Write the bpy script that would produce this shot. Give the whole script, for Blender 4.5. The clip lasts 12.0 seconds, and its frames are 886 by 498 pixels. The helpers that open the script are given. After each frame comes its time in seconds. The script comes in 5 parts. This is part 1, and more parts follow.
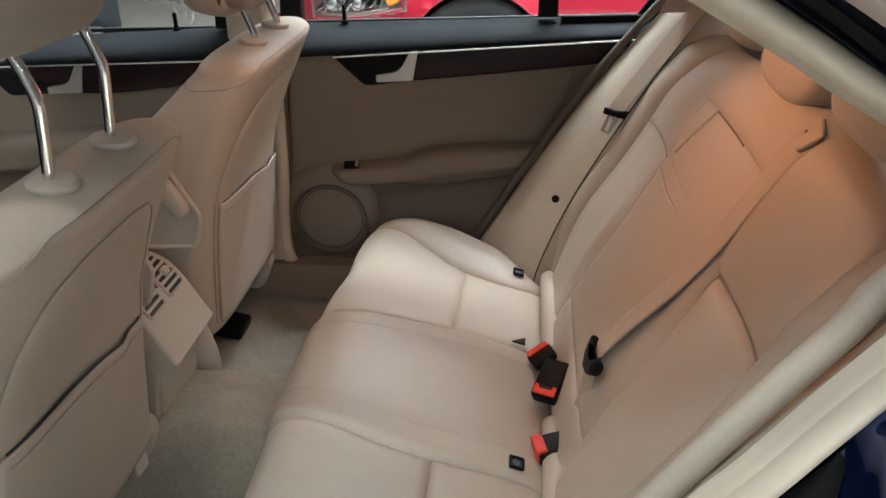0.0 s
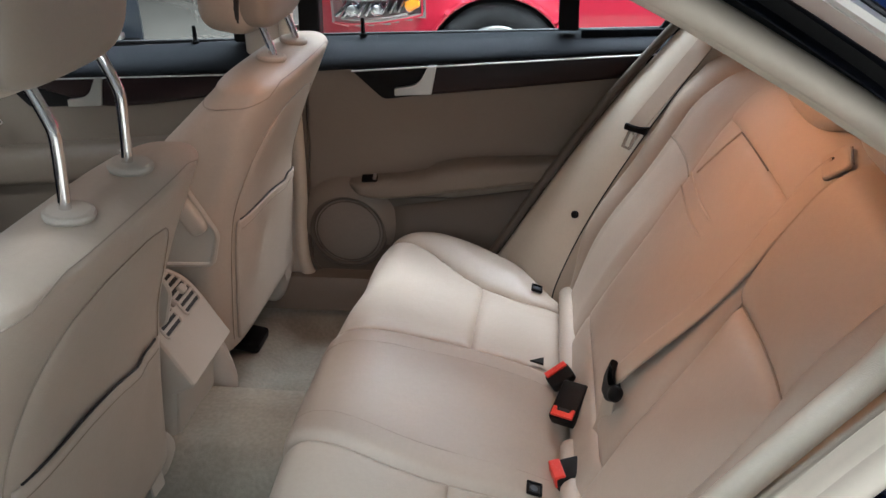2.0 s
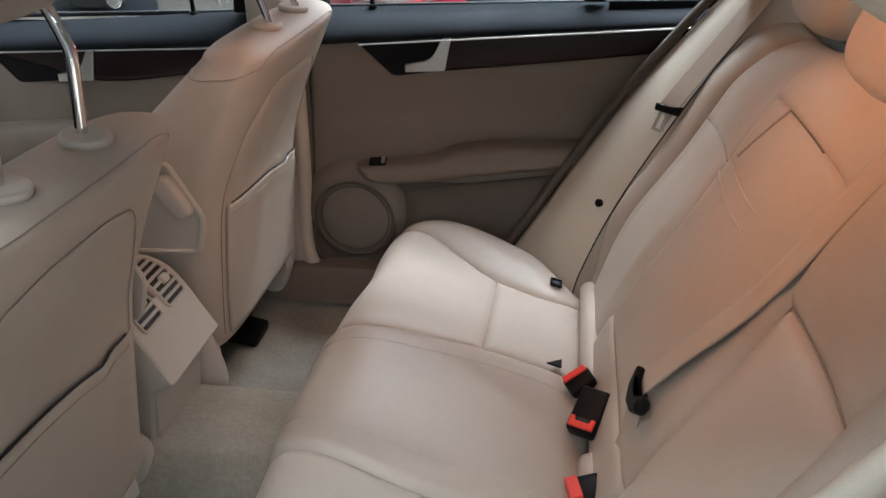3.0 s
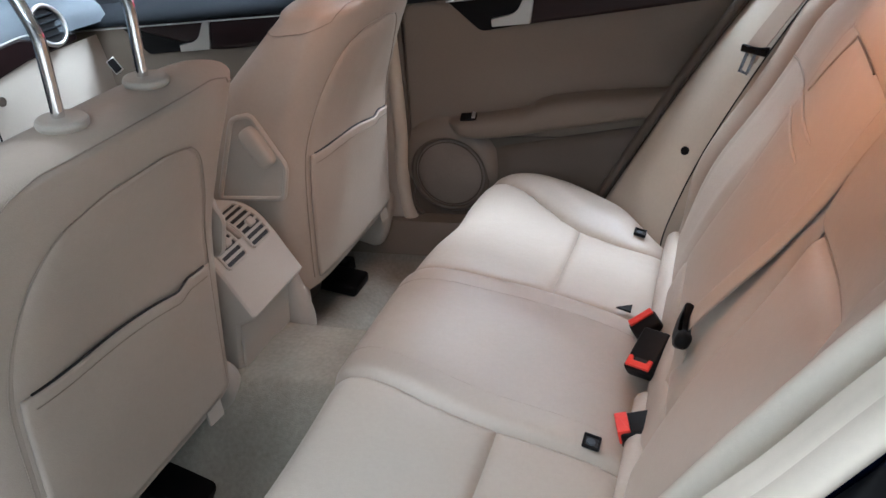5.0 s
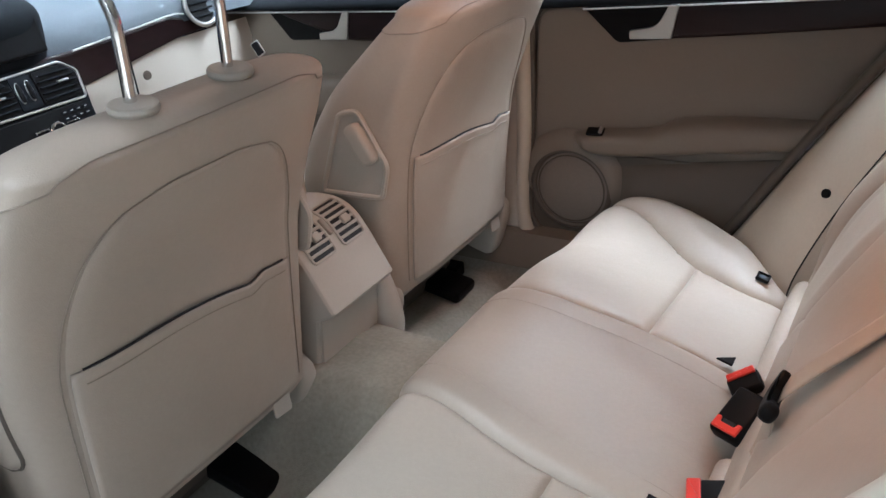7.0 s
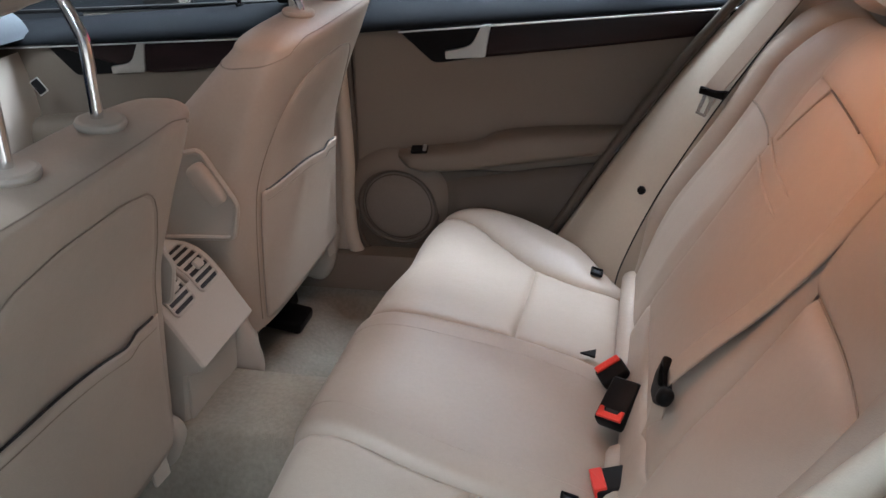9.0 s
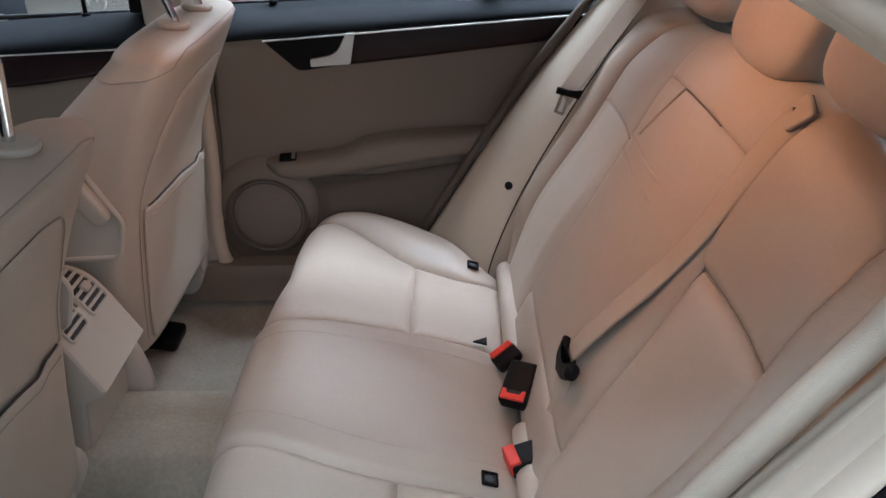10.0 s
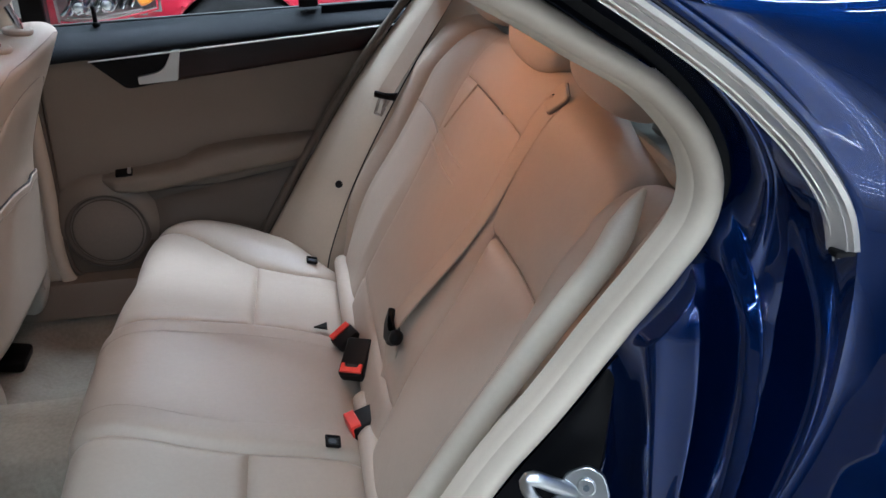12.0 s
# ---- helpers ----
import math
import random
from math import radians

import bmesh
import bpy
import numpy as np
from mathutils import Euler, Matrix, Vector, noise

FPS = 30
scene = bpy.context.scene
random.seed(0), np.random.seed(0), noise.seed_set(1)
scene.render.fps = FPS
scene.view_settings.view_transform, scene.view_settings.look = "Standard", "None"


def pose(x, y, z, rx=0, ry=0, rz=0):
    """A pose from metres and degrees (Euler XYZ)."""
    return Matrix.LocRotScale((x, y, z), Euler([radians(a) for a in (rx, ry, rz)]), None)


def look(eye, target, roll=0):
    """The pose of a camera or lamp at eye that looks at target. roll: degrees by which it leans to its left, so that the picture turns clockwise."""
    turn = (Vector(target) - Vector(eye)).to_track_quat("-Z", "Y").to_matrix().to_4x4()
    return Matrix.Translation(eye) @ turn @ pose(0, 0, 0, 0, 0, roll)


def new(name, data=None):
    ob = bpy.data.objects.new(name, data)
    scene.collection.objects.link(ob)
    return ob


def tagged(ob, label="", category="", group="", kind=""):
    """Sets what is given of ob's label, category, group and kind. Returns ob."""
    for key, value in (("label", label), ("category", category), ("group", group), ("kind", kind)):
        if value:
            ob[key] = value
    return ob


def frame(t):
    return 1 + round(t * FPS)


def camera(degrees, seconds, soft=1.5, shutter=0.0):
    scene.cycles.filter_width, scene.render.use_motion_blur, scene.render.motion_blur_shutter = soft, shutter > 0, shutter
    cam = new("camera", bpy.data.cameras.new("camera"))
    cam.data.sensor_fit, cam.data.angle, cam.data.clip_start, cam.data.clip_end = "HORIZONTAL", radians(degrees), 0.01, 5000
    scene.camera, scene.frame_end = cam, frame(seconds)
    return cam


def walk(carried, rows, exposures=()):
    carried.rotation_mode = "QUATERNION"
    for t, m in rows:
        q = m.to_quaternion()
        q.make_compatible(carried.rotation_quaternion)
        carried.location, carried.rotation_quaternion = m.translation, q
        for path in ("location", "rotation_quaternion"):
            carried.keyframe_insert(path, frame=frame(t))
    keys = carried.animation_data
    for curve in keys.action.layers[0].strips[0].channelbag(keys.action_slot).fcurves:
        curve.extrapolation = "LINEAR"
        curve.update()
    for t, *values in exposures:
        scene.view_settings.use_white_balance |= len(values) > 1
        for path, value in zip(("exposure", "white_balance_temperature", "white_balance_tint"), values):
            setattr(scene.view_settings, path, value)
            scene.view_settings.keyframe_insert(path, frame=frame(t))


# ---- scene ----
cam = camera(56.0, 12.0)
PATH = [
    (0, (0.014, -1.19, 1.352), (-0.181, 0.595, 0.47), -1.2),
    (0.5, (0.018, -1.166, 1.378), (-0.165, 0.62, 0.497), -1.4),
    (1, (0.016, -1.16, 1.4), (-0.177, 0.623, 0.515), -1.6),
    (1.5, (0.014, -1.173, 1.399), (-0.206, 0.609, 0.518), -1.8),
    (2, (0.012, -1.163, 1.378), (-0.226, 0.616, 0.496), -1.5),
    (2.5, (0.011, -1.104, 1.338), (-0.253, 0.666, 0.445), -1.6),
    (3, (0.019, -1.033, 1.314), (-0.274, 0.728, 0.411), -1.5),
    (3.5, (0.033, -0.981, 1.307), (-0.374, 0.73, 0.356), -3.1),
    (3.7, (0.046, -0.96, 1.302), (-0.424, 0.737, 0.353), -3.8),
    (5.3, (0.198, -1.087, 1.269), (-0.506, 0.546, 0.355), -6.8),
    (5.5, (0.206, -1.096, 1.272), (-0.547, 0.519, 0.363), -6.1),
    (6, (0.216, -1.066, 1.269), (-0.63, 0.505, 0.367), -5.3),
    (6.5, (0.226, -1.006, 1.265), (-0.703, 0.52, 0.368), -5.6),
    (7, (0.245, -0.954, 1.26), (-0.744, 0.538, 0.367), -5.5),
    (7.5, (0.241, -0.939, 1.257), (-0.701, 0.578, 0.356), -4.7),
    (7.7, (0.229, -0.943, 1.262), (-0.629, 0.619, 0.353), -3.5),
    (9.3, (0.039, -1.02, 1.309), (-0.325, 0.722, 0.397), -3.7),
    (9.5, (0.006, -1.021, 1.318), (-0.273, 0.736, 0.403), -3.1),
    (10, (-0.028, -1.076, 1.326), (-0.065, 0.696, 0.4), -1.5),
    (10.5, (-0.029, -1.152, 1.312), (0.131, 0.608, 0.377), -0.5),
    (11, (-0.034, -1.219, 1.336), (0.212, 0.531, 0.4), -0.7),
    (11.5, (-0.036, -1.238, 1.334), (0.262, 0.51, 0.409), -0.8),
    (12, (0.019, -1.232, 1.355), (0.313, 0.525, 0.445), -1.5),
]
LIGHTING = [(0, -0.22, 5950, 10), (1.5, -0.12, 5600, 12), (3.0, -0.2, 5600, 12), (3.5, -0.14, 5500, 12), (5.5, 0.07, 5250, 12), (7.0, 0.08, 5350, 12), (7.7, -0.04, 5350, 12), (9.5, -0.26, 5450, 14), (10.5, -0.26, 5200, 13), (11.2, -0.34, 5250, 12), (12, -0.36, 5200, 12)]
walk(cam, [(t, look(eye, target, roll)) for t, eye, target, roll in PATH], LIGHTING)

# ---- light ----
world = bpy.data.worlds.new("world")
scene.world = world
world.use_nodes = True
world.node_tree.nodes["Background"].inputs[0].default_value = (0.85, 0.92, 1.0, 1)
world.node_tree.nodes["Background"].inputs[1].default_value = 0.02
scene.view_settings.exposure = 0.0


def area_lamp(name, m, sx, sy, watts, colour):
    d = bpy.data.lights.new(name, "AREA")
    d.shape, d.size, d.size_y, d.energy, d.color = "RECTANGLE", sx, sy, watts, colour
    ob = new(name, d)
    ob.matrix_world = m
    return ob


# x, y, watts, spread of the beam in degrees
LAMPS = [(0.4, 3.3, 36, 170), (0.5, 4.9, 80, 170)] + [(x, y, 12 if y < 3 else 60, 170) for x in (-5.2, -2.9) for y in (2.3, 5.4)] + [(x, y, 50 if y < 3 else 80, 170) for x in (2.4, 5.0) for y in (2.1, 5.2)] + [(-2.9, -0.4, 9, 170)]
LAMPS += [(-0.6, -2.2, 60, 170), (-1.0, -2.8, 56, 170), (-0.4, -4.8, 46, 170), (-0.4, -6.4, 50, 170), (-3.4, -3.0, 28, 170)]
# added unseen lamps; the 60 degree beams are narrowed to spare the seats
LAMPS += [(x, y, 20 if x < 3 else 13, 60 if x < 3 else 150) for x in (1.1, 2.3, 3.5) for y in (-1.6, -2.9, -4.4)]
LAMPS += [(6.6, -9.4, 60, 170), (8.2, -10.8, 60, 170), (6.8, -12.2, 50, 170)]
LAMPS += [(x, y, 45, 160) for x in (2.2, 4.2, 6.2) for y in (-6.3, -7.6)]
LAMPS += [(x, y, 50, 170) for x in (-1.0, 1.6, 4.2) for y in (-9.6, -11.6, -13.4)]
for lx, ly, watts, beam_angle in LAMPS:
    lamp = area_lamp("ceiling_lamp_light", pose(lx, ly, 3.92), 1.1, 0.10, watts, (0.98, 1.0, 0.93))
    lamp.data.spread = radians(beam_angle)
panel_light = area_lamp("panel_lamp_light", pose(0.35, 1.80, 3.90), 2.4, 1.7, 520, (0.97, 1.0, 0.95))
dome_light = area_lamp("dome_lamp_light", pose(-0.02, 0.0, 1.362, 0, -40, 0), 0.08, 0.16, 1.75, (1.0, 0.42, 0.17))
# added warm fill without a fixture, for the glow on the front seats
front_seat_fill = area_lamp("front_seat_fill_light", pose(-0.06, -0.06, 1.362, 22, 34, 0), 0.05, 0.08, 0.62, (1.0, 0.52, 0.31))
front_seat_fill.data.spread = radians(90)
# second added fill, also without a fixture, over the dash
dash_fill = area_lamp("dash_fill_light", pose(-0.80, 0.0, 1.360), 0.08, 0.16, 0.5, (1.0, 0.62, 0.40))
dome_light.data.spread, dash_fill.data.spread = radians(112), radians(150)


# ---- materials ----
def material(name, colour, rough=0.5, metal=0.0, spot=0.08, spot_scale=6.0, grain=0.0, grain_scale=900.0, coat=0.0, second=None, stretch=(1, 1, 1), bump_size=0.001, weave="noise", folds=0.0):
    """A surface whose colour varies slowly and finely, with a fine relief."""
    m = bpy.data.materials.new(name)
    m.use_nodes = True
    nt = m.node_tree
    b = nt.nodes["Principled BSDF"]
    b.inputs["Roughness"].default_value, b.inputs["Metallic"].default_value = rough, metal
    b.inputs["Coat Weight"].default_value, b.inputs["Coat Roughness"].default_value = coat, 0.03
    tc, mp = nt.nodes.new("ShaderNodeTexCoord"), nt.nodes.new("ShaderNodeMapping")
    mp.inputs["Scale"].default_value = stretch
    nt.links.new(tc.outputs["Object"], mp.inputs["Vector"])
    n1 = nt.nodes.new("ShaderNodeTexNoise")
    n1.inputs["Scale"].default_value, n1.inputs["Detail"].default_value = spot_scale, 5
    nt.links.new(mp.outputs[0], n1.inputs["Vector"])
    n2 = nt.nodes.new("ShaderNodeTexNoise")
    n2.inputs["Scale"].default_value, n2.inputs["Detail"].default_value = grain_scale * 0.25, 3
    nt.links.new(mp.outputs[0], n2.inputs["Vector"])
    ramp = nt.nodes.new("ShaderNodeMix")
    ramp.data_type = "RGBA"
    lo = second or tuple(c * (1 - spot) for c in colour)
    hi = colour if second else tuple(min(1, c * (1 + spot)) for c in colour)
    ramp.inputs["A"].default_value, ramp.inputs["B"].default_value = (*lo, 1), (*hi, 1)
    mid = nt.nodes.new("ShaderNodeMath")
    mid.operation = "MULTIPLY_ADD"
    mid.inputs[1].default_value, mid.inputs[2].default_value = 0.35, 0.0
    nt.links.new(n2.outputs["Fac"], mid.inputs[0])
    add = nt.nodes.new("ShaderNodeMath")
    add.operation = "MULTIPLY_ADD"
    add.inputs[1].default_value = 0.65
    nt.links.new(n1.outputs["Fac"], add.inputs[0])
    nt.links.new(mid.outputs[0], add.inputs[2])
    stretchy = nt.nodes.new("ShaderNodeMapRange")
    stretchy.inputs["From Min"].default_value, stretchy.inputs["From Max"].default_value = 0.32, 0.68
    nt.links.new(add.outputs[0], stretchy.inputs["Value"])
    nt.links.new(stretchy.outputs[0], ramp.inputs["Factor"])
    nt.links.new(ramp.outputs["Result"], b.inputs["Base Color"])
    if rough > 0.1:
        rr = nt.nodes.new("ShaderNodeMapRange")
        rr.inputs["To Min"].default_value, rr.inputs["To Max"].default_value = rough * 0.85, min(1, rough * 1.15)
        nt.links.new(n1.outputs["Fac"], rr.inputs["Value"])
        nt.links.new(rr.outputs[0], b.inputs["Roughness"])
    if grain:
        bp = nt.nodes.new("ShaderNodeBump")
        bp.inputs["Strength"].default_value, bp.inputs["Distance"].default_value = grain, bump_size
        if weave == "voronoi":
            src = nt.nodes.new("ShaderNodeTexVoronoi")
            src.inputs["Scale"].default_value = grain_scale
            nt.links.new(mp.outputs[0], src.inputs["Vector"])
            nt.links.new(src.outputs["Distance"], bp.inputs["Height"])
        else:
            src = nt.nodes.new("ShaderNodeTexNoise")
            src.inputs["Scale"].default_value, src.inputs["Detail"].default_value = grain_scale, 4
            nt.links.new(mp.outputs[0], src.inputs["Vector"])
            nt.links.new(src.outputs["Fac"], bp.inputs["Height"])
        nt.links.new(bp.outputs[0], b.inputs["Normal"])
        if folds:
            big = nt.nodes.new("ShaderNodeTexNoise")
            big.inputs["Scale"].default_value, big.inputs["Detail"].default_value, big.inputs["Distortion"].default_value = 11, 3, 0.6
            nt.links.new(mp.outputs[0], big.inputs["Vector"])
            soft = nt.nodes.new("ShaderNodeBump")
            soft.inputs["Strength"].default_value, soft.inputs["Distance"].default_value = folds, 0.006
            nt.links.new(big.outputs["Fac"], soft.inputs["Height"])
            nt.links.new(soft.outputs[0], bp.inputs["Normal"])
    return m


def glassy(name, colour=(1, 1, 1), rough=0.0):
    m = bpy.data.materials.new(name)
    m.use_nodes = True
    b = m.node_tree.nodes["Principled BSDF"]
    b.inputs["Base Color"].default_value, b.inputs["Roughness"].default_value = (*colour, 1), rough
    b.inputs["Transmission Weight"].default_value, b.inputs["IOR"].default_value = 1.0, 1.1
    return m


LEATHER = material("beige_leather", (0.402, 0.343, 0.280), 0.44, spot=0.05, spot_scale=5, grain=0.30, grain_scale=650, bump_size=0.0006, weave="voronoi", folds=0.30)
SIDE_PAD = material("ivory_side_leather", (0.56, 0.50, 0.41), 0.46, spot=0.05, spot_scale=6, grain=0.25, grain_scale=650, bump_size=0.0005, weave="voronoi", folds=0.2)
HEAD_SHELL = material("taupe_headrest_plastic", (0.26, 0.225, 0.185), 0.55, spot=0.05, spot_scale=5, grain=0.2, grain_scale=900, bump_size=0.0003)
PIPING = material("beige_leather_piping", (0.27, 0.23, 0.185), 0.45, spot=0.04, grain=0.2, grain_scale=800, bump_size=0.0004)
PLASTIC = material("beige_plastic", (0.42, 0.382, 0.325), 0.5, spot=0.04, spot_scale=4, grain=0.2, grain_scale=1100, bump_size=0.0003)
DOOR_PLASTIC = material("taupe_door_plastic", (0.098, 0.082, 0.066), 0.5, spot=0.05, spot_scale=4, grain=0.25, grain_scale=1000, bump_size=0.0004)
# beige lowered evenly; the weak light on doors and sills is in the colour
DOOR_VINYL = material("dimmed_beige_door_vinyl", (0.166, 0.137, 0.106), 0.5, spot=0.05, spot_scale=3, grain=0.25, grain_scale=700, bump_size=0.0005, weave="voronoi", folds=0.12)
SEAL = material("ivory_rubber_seal", (0.53, 0.465, 0.375), 0.55, spot=0.05, spot_scale=9, grain=0.1, grain_scale=700, bump_size=0.0003)
CARPET = material("beige_carpet", (0.32, 0.300, 0.250), 0.95, spot=0.24, spot_scale=7, grain=0.7, grain_scale=520, bump_size=0.003)
WEBBING = material("beige_belt_webbing", (0.41, 0.345, 0.275), 0.7, spot=0.05, spot_scale=20, grain=0.5, grain_scale=600, bump_size=0.0008)
CHARCOAL = material("charcoal_soft_plastic", (0.0065, 0.0082, 0.0108), 0.9, spot=0.12, grain=0.3, grain_scale=900, bump_size=0.0004)
GREY_PAD = material("blue_grey_dash_pad", (0.080, 0.094, 0.108), 0.7, spot=0.08, grain=0.3, grain_scale=900, bump_size=0.0004)
BLACK = material("black_plastic", (0.004, 0.004, 0.0045), 0.5, spot=0.15, grain=0.1, grain_scale=800, bump_size=0.0003)
RUBBER = material("black_rubber", (0.012, 0.012, 0.013), 0.6, spot=0.15, grain=0.2, grain_scale=500, bump_size=0.0005)
RED_BUTTON = material("red_button_plastic", (0.75, 0.045, 0.025), 0.4, spot=0.06)
CHROME = material("chrome", (0.80, 0.80, 0.80), 0.12, 1.0, spot=0.03, spot_scale=20)
SATIN = material("satin_aluminium", (0.66, 0.65, 0.63), 0.32, 1.0, spot=0.04, spot_scale=12)
STEEL = material("zinc_steel", (0.62, 0.64, 0.66), 0.30, 1.0, spot=0.06, spot_scale=40, grain=0.2, grain_scale=300)
ANODISED = material("anodised_aluminium", (0.70, 0.68, 0.66), 0.33, 0.8, spot=0.03, spot_scale=12)
WOOD = material("dark_walnut_veneer", (0.019, 0.0085, 0.009), 0.32, spot_scale=9, second=(0.010, 0.005, 0.0055), grain_scale=160, coat=0.06, stretch=(0.35, 1, 2.2))
BLUE = material("dark_blue_metallic_paint", (0.004, 0.023, 0.122), 0.22, 0.86, spot=0.05, spot_scale=60, coat=1.0)
BLUE.node_tree.nodes["Principled BSDF"].inputs["Coat Roughness"].default_value = 0.012
BLUE.node_tree.nodes["Principled BSDF"].inputs["Coat IOR"].default_value = 1.62
BLUE.node_tree.nodes["Principled BSDF"].inputs["Specular IOR Level"].default_value = 0.0
# the body blue taken nearly to black, shade included, for the upper jamb
SHADED_BLUE = material("shaded_blue_paint", (0.004, 0.006, 0.014), 0.4, 0.0, spot=0.05, coat=0.12)
RED = material("red_car_paint", (0.46, 0.018, 0.040), 0.3, 0.15, spot=0.04, coat=1.0)
DARK_PAINT = material("slate_grey_car_paint", (0.05, 0.058, 0.07), 0.3, 0.3, spot=0.05, coat=1.0)
TYRE = material("tyre_rubber", (0.02, 0.02, 0.021), 0.8, spot=0.2, grain=0.3, grain_scale=200)
GLASS = glassy("clear_glass", (0.93, 0.97, 0.96))
LENS = glassy("headlamp_lens", (0.97, 0.98, 1.0))
AMBER = material("amber_lens", (0.85, 0.30, 0.02), 0.2, spot=0.05, coat=1.0)
SHOW_FLOOR = material("polished_beige_floor", (0.50, 0.46, 0.40), 0.05, spot=0.10, spot_scale=1.2, grain=0.05, grain_scale=40)
WALL_PAINT = material("showroom_wall_paint", (0.30, 0.30, 0.295), 0.8, spot=0.05, spot_scale=1.5, grain=0.1, grain_scale=150)
CEIL_PAINT = material("showroom_ceiling_paint", (0.05, 0.05, 0.052), 0.9, spot=0.06, spot_scale=1.5)
HEADLINER = material("grey_headliner_cloth", (0.36, 0.345, 0.32), 0.95, spot=0.06, spot_scale=30, grain=0.4, grain_scale=700)
SHELF = material("grey_parcel_shelf_cloth", (0.30, 0.32, 0.30), 0.95, spot=0.08, spot_scale=30, grain=0.5, grain_scale=600)
SHOW_FLOOR.node_tree.nodes["Principled BSDF"].inputs["Coat Weight"].default_value = 1.0
for soft_mat, level in ((CHARCOAL, 0.2), (GREY_PAD, 0.25), (WOOD, 0.25), (DOOR_PLASTIC, 0.3), (BLACK, 0.14), (CARPET, 0.1)):
    soft_mat.node_tree.nodes["Principled BSDF"].inputs["Specular IOR Level"].default_value = level


# ---- mesh helpers ----
def link_mesh(name, data, mat, sharp=38):
    if isinstance(data, bmesh.types.BMesh):
        me = bpy.data.meshes.new(name)
        sharp = min(sharp, 21)
        bmesh.ops.recalc_face_normals(data, faces=data.faces)
        data.to_mesh(me)
        data.free()
    else:
        me = bpy.data.meshes.new(name)
        me.from_pydata([tuple(v) for v in data[0]], [], data[1])
    me.materials.append(mat)
    me.polygons.foreach_set("use_smooth", [True] * len(me.polygons))
    me.set_sharp_from_angle(angle=radians(sharp))
    return new(name, me)


def part(name, data, mat, parent, label="", sharp=38):
    ob = link_mesh(name, data, mat, sharp)
    ob.parent = parent
    if label:
        ob["label"] = label
    return ob


def thing(name, label, category, group="", kind=""):
    return tagged(new(name), label, category, group, kind)


def lerp(a, b, t):
    return a + (b - a) * t


def step(a, b, x):
    t = min(1, max(0, (x - a) / (b - a)))
    return t * t * (3 - 2 * t)


def curve(knots):
    """A smooth function through (x, value) knots."""
    xs, ys = [k[0] for k in knots], [k[1] for k in knots]
    n = len(xs)
    d = [(ys[i + 1] - ys[i]) / (xs[i + 1] - xs[i]) for i in range(n - 1)]
    t = [d[0]] + [0 if d[i - 1] * d[i] <= 0 else 2 * d[i - 1] * d[i] / (d[i - 1] + d[i]) for i in range(1, n - 1)] + [d[-1]]

    def f(x):
        if x <= xs[0]:
            return ys[0]
        if x >= xs[-1]:
            return ys[-1]
        i = max(j for j in range(n - 1) if xs[j] <= x)
        h = xs[i + 1] - xs[i]
        u = (x - xs[i]) / h
        return (2 * u**3 - 3 * u * u + 1) * ys[i] + (u**3 - 2 * u * u + u) * h * t[i] + (-2 * u**3 + 3 * u * u) * ys[i + 1] + (u**3 - u * u) * h * t[i + 1]

    return f


def spline(pts, n, closed=False):
    """n points evenly along a smooth line through pts."""
    p = [Vector(q) for q in pts]
    m = len(p)
    fine = []
    for i in range(m if closed else m - 1):
        a, b, c, d = (p[(i + k) % m] if closed else p[min(m - 1, max(0, i + k))] for k in (-1, 0, 1, 2))
        for k in range(12):
            t = k / 12
            fine.append(0.5 * (2 * b + (c - a) * t + (2 * a - 5 * b + 4 * c - d) * t * t + (3 * b - a - 3 * c + d) * t**3))
    fine.append(p[0].copy() if closed else p[-1].copy())
    acc = [0.0]
    for a, b in zip(fine, fine[1:]):
        acc.append(acc[-1] + (b - a).length)
    out, j = [], 0
    count = n if closed else n - 1
    for k in range(n):
        s = acc[-1] * k / count
        while j < len(acc) - 2 and acc[j + 1] < s:
            j += 1
        w = (s - acc[j]) / max(1e-9, acc[j + 1] - acc[j])
        out.append(fine[j].lerp(fine[j + 1], min(1, max(0, w))))
    return out


def grid(f, us, vs, close_u=False, close_v=False):
    verts = [f(u, v) for u in us for v in vs]
    nu, nv = len(us), len(vs)
    faces = []
    for i in range(nu if close_u else nu - 1):
        for j in range(nv if close_v else nv - 1):
            a, b = i * nv + j, i * nv + (j + 1) % nv
            c, d = ((i + 1) % nu) * nv + (j + 1) % nv, ((i + 1) % nu) * nv + j
            faces.append((a, b, c, d))
    return verts, faces


def span(a, b, n):
    return [a + (b - a) * i / (n - 1) for i in range(n)]


def tube(path, r, segs=10, flat=1.0, closed=False):
    """A round or oval rod along a path; r may be a list."""
    n = len(path)
    path = [Vector(p) for p in path]
    verts, ref = [], None
    for i, p in enumerate(path):
        t = (path[(i + 1) % n] - path[i - 1]) if closed else (path[min(n - 1, i + 1)] - path[max(0, i - 1)])
        t.normalize()
        if ref is None:
            ref = t.orthogonal().normalized()
        ref = (ref - t * ref.dot(t)).normalized()
        b = t.cross(ref)
        rr = r[i] if isinstance(r, (list, tuple)) else r
        for k in range(segs):
            a = 2 * math.pi * k / segs
            verts.append(p + ref * (rr * math.cos(a)) + b * (rr * flat * math.sin(a)))
    faces = []
    for i in range(n if closed else n - 1):
        for k in range(segs):
            faces.append((i * segs + k, i * segs + (k + 1) % segs, ((i + 1) % n) * segs + (k + 1) % segs, ((i + 1) % n) * segs + k))
    if not closed:
        faces += [tuple(range(segs - 1, -1, -1)), tuple((n - 1) * segs + k for k in range(segs))]
    return verts, faces


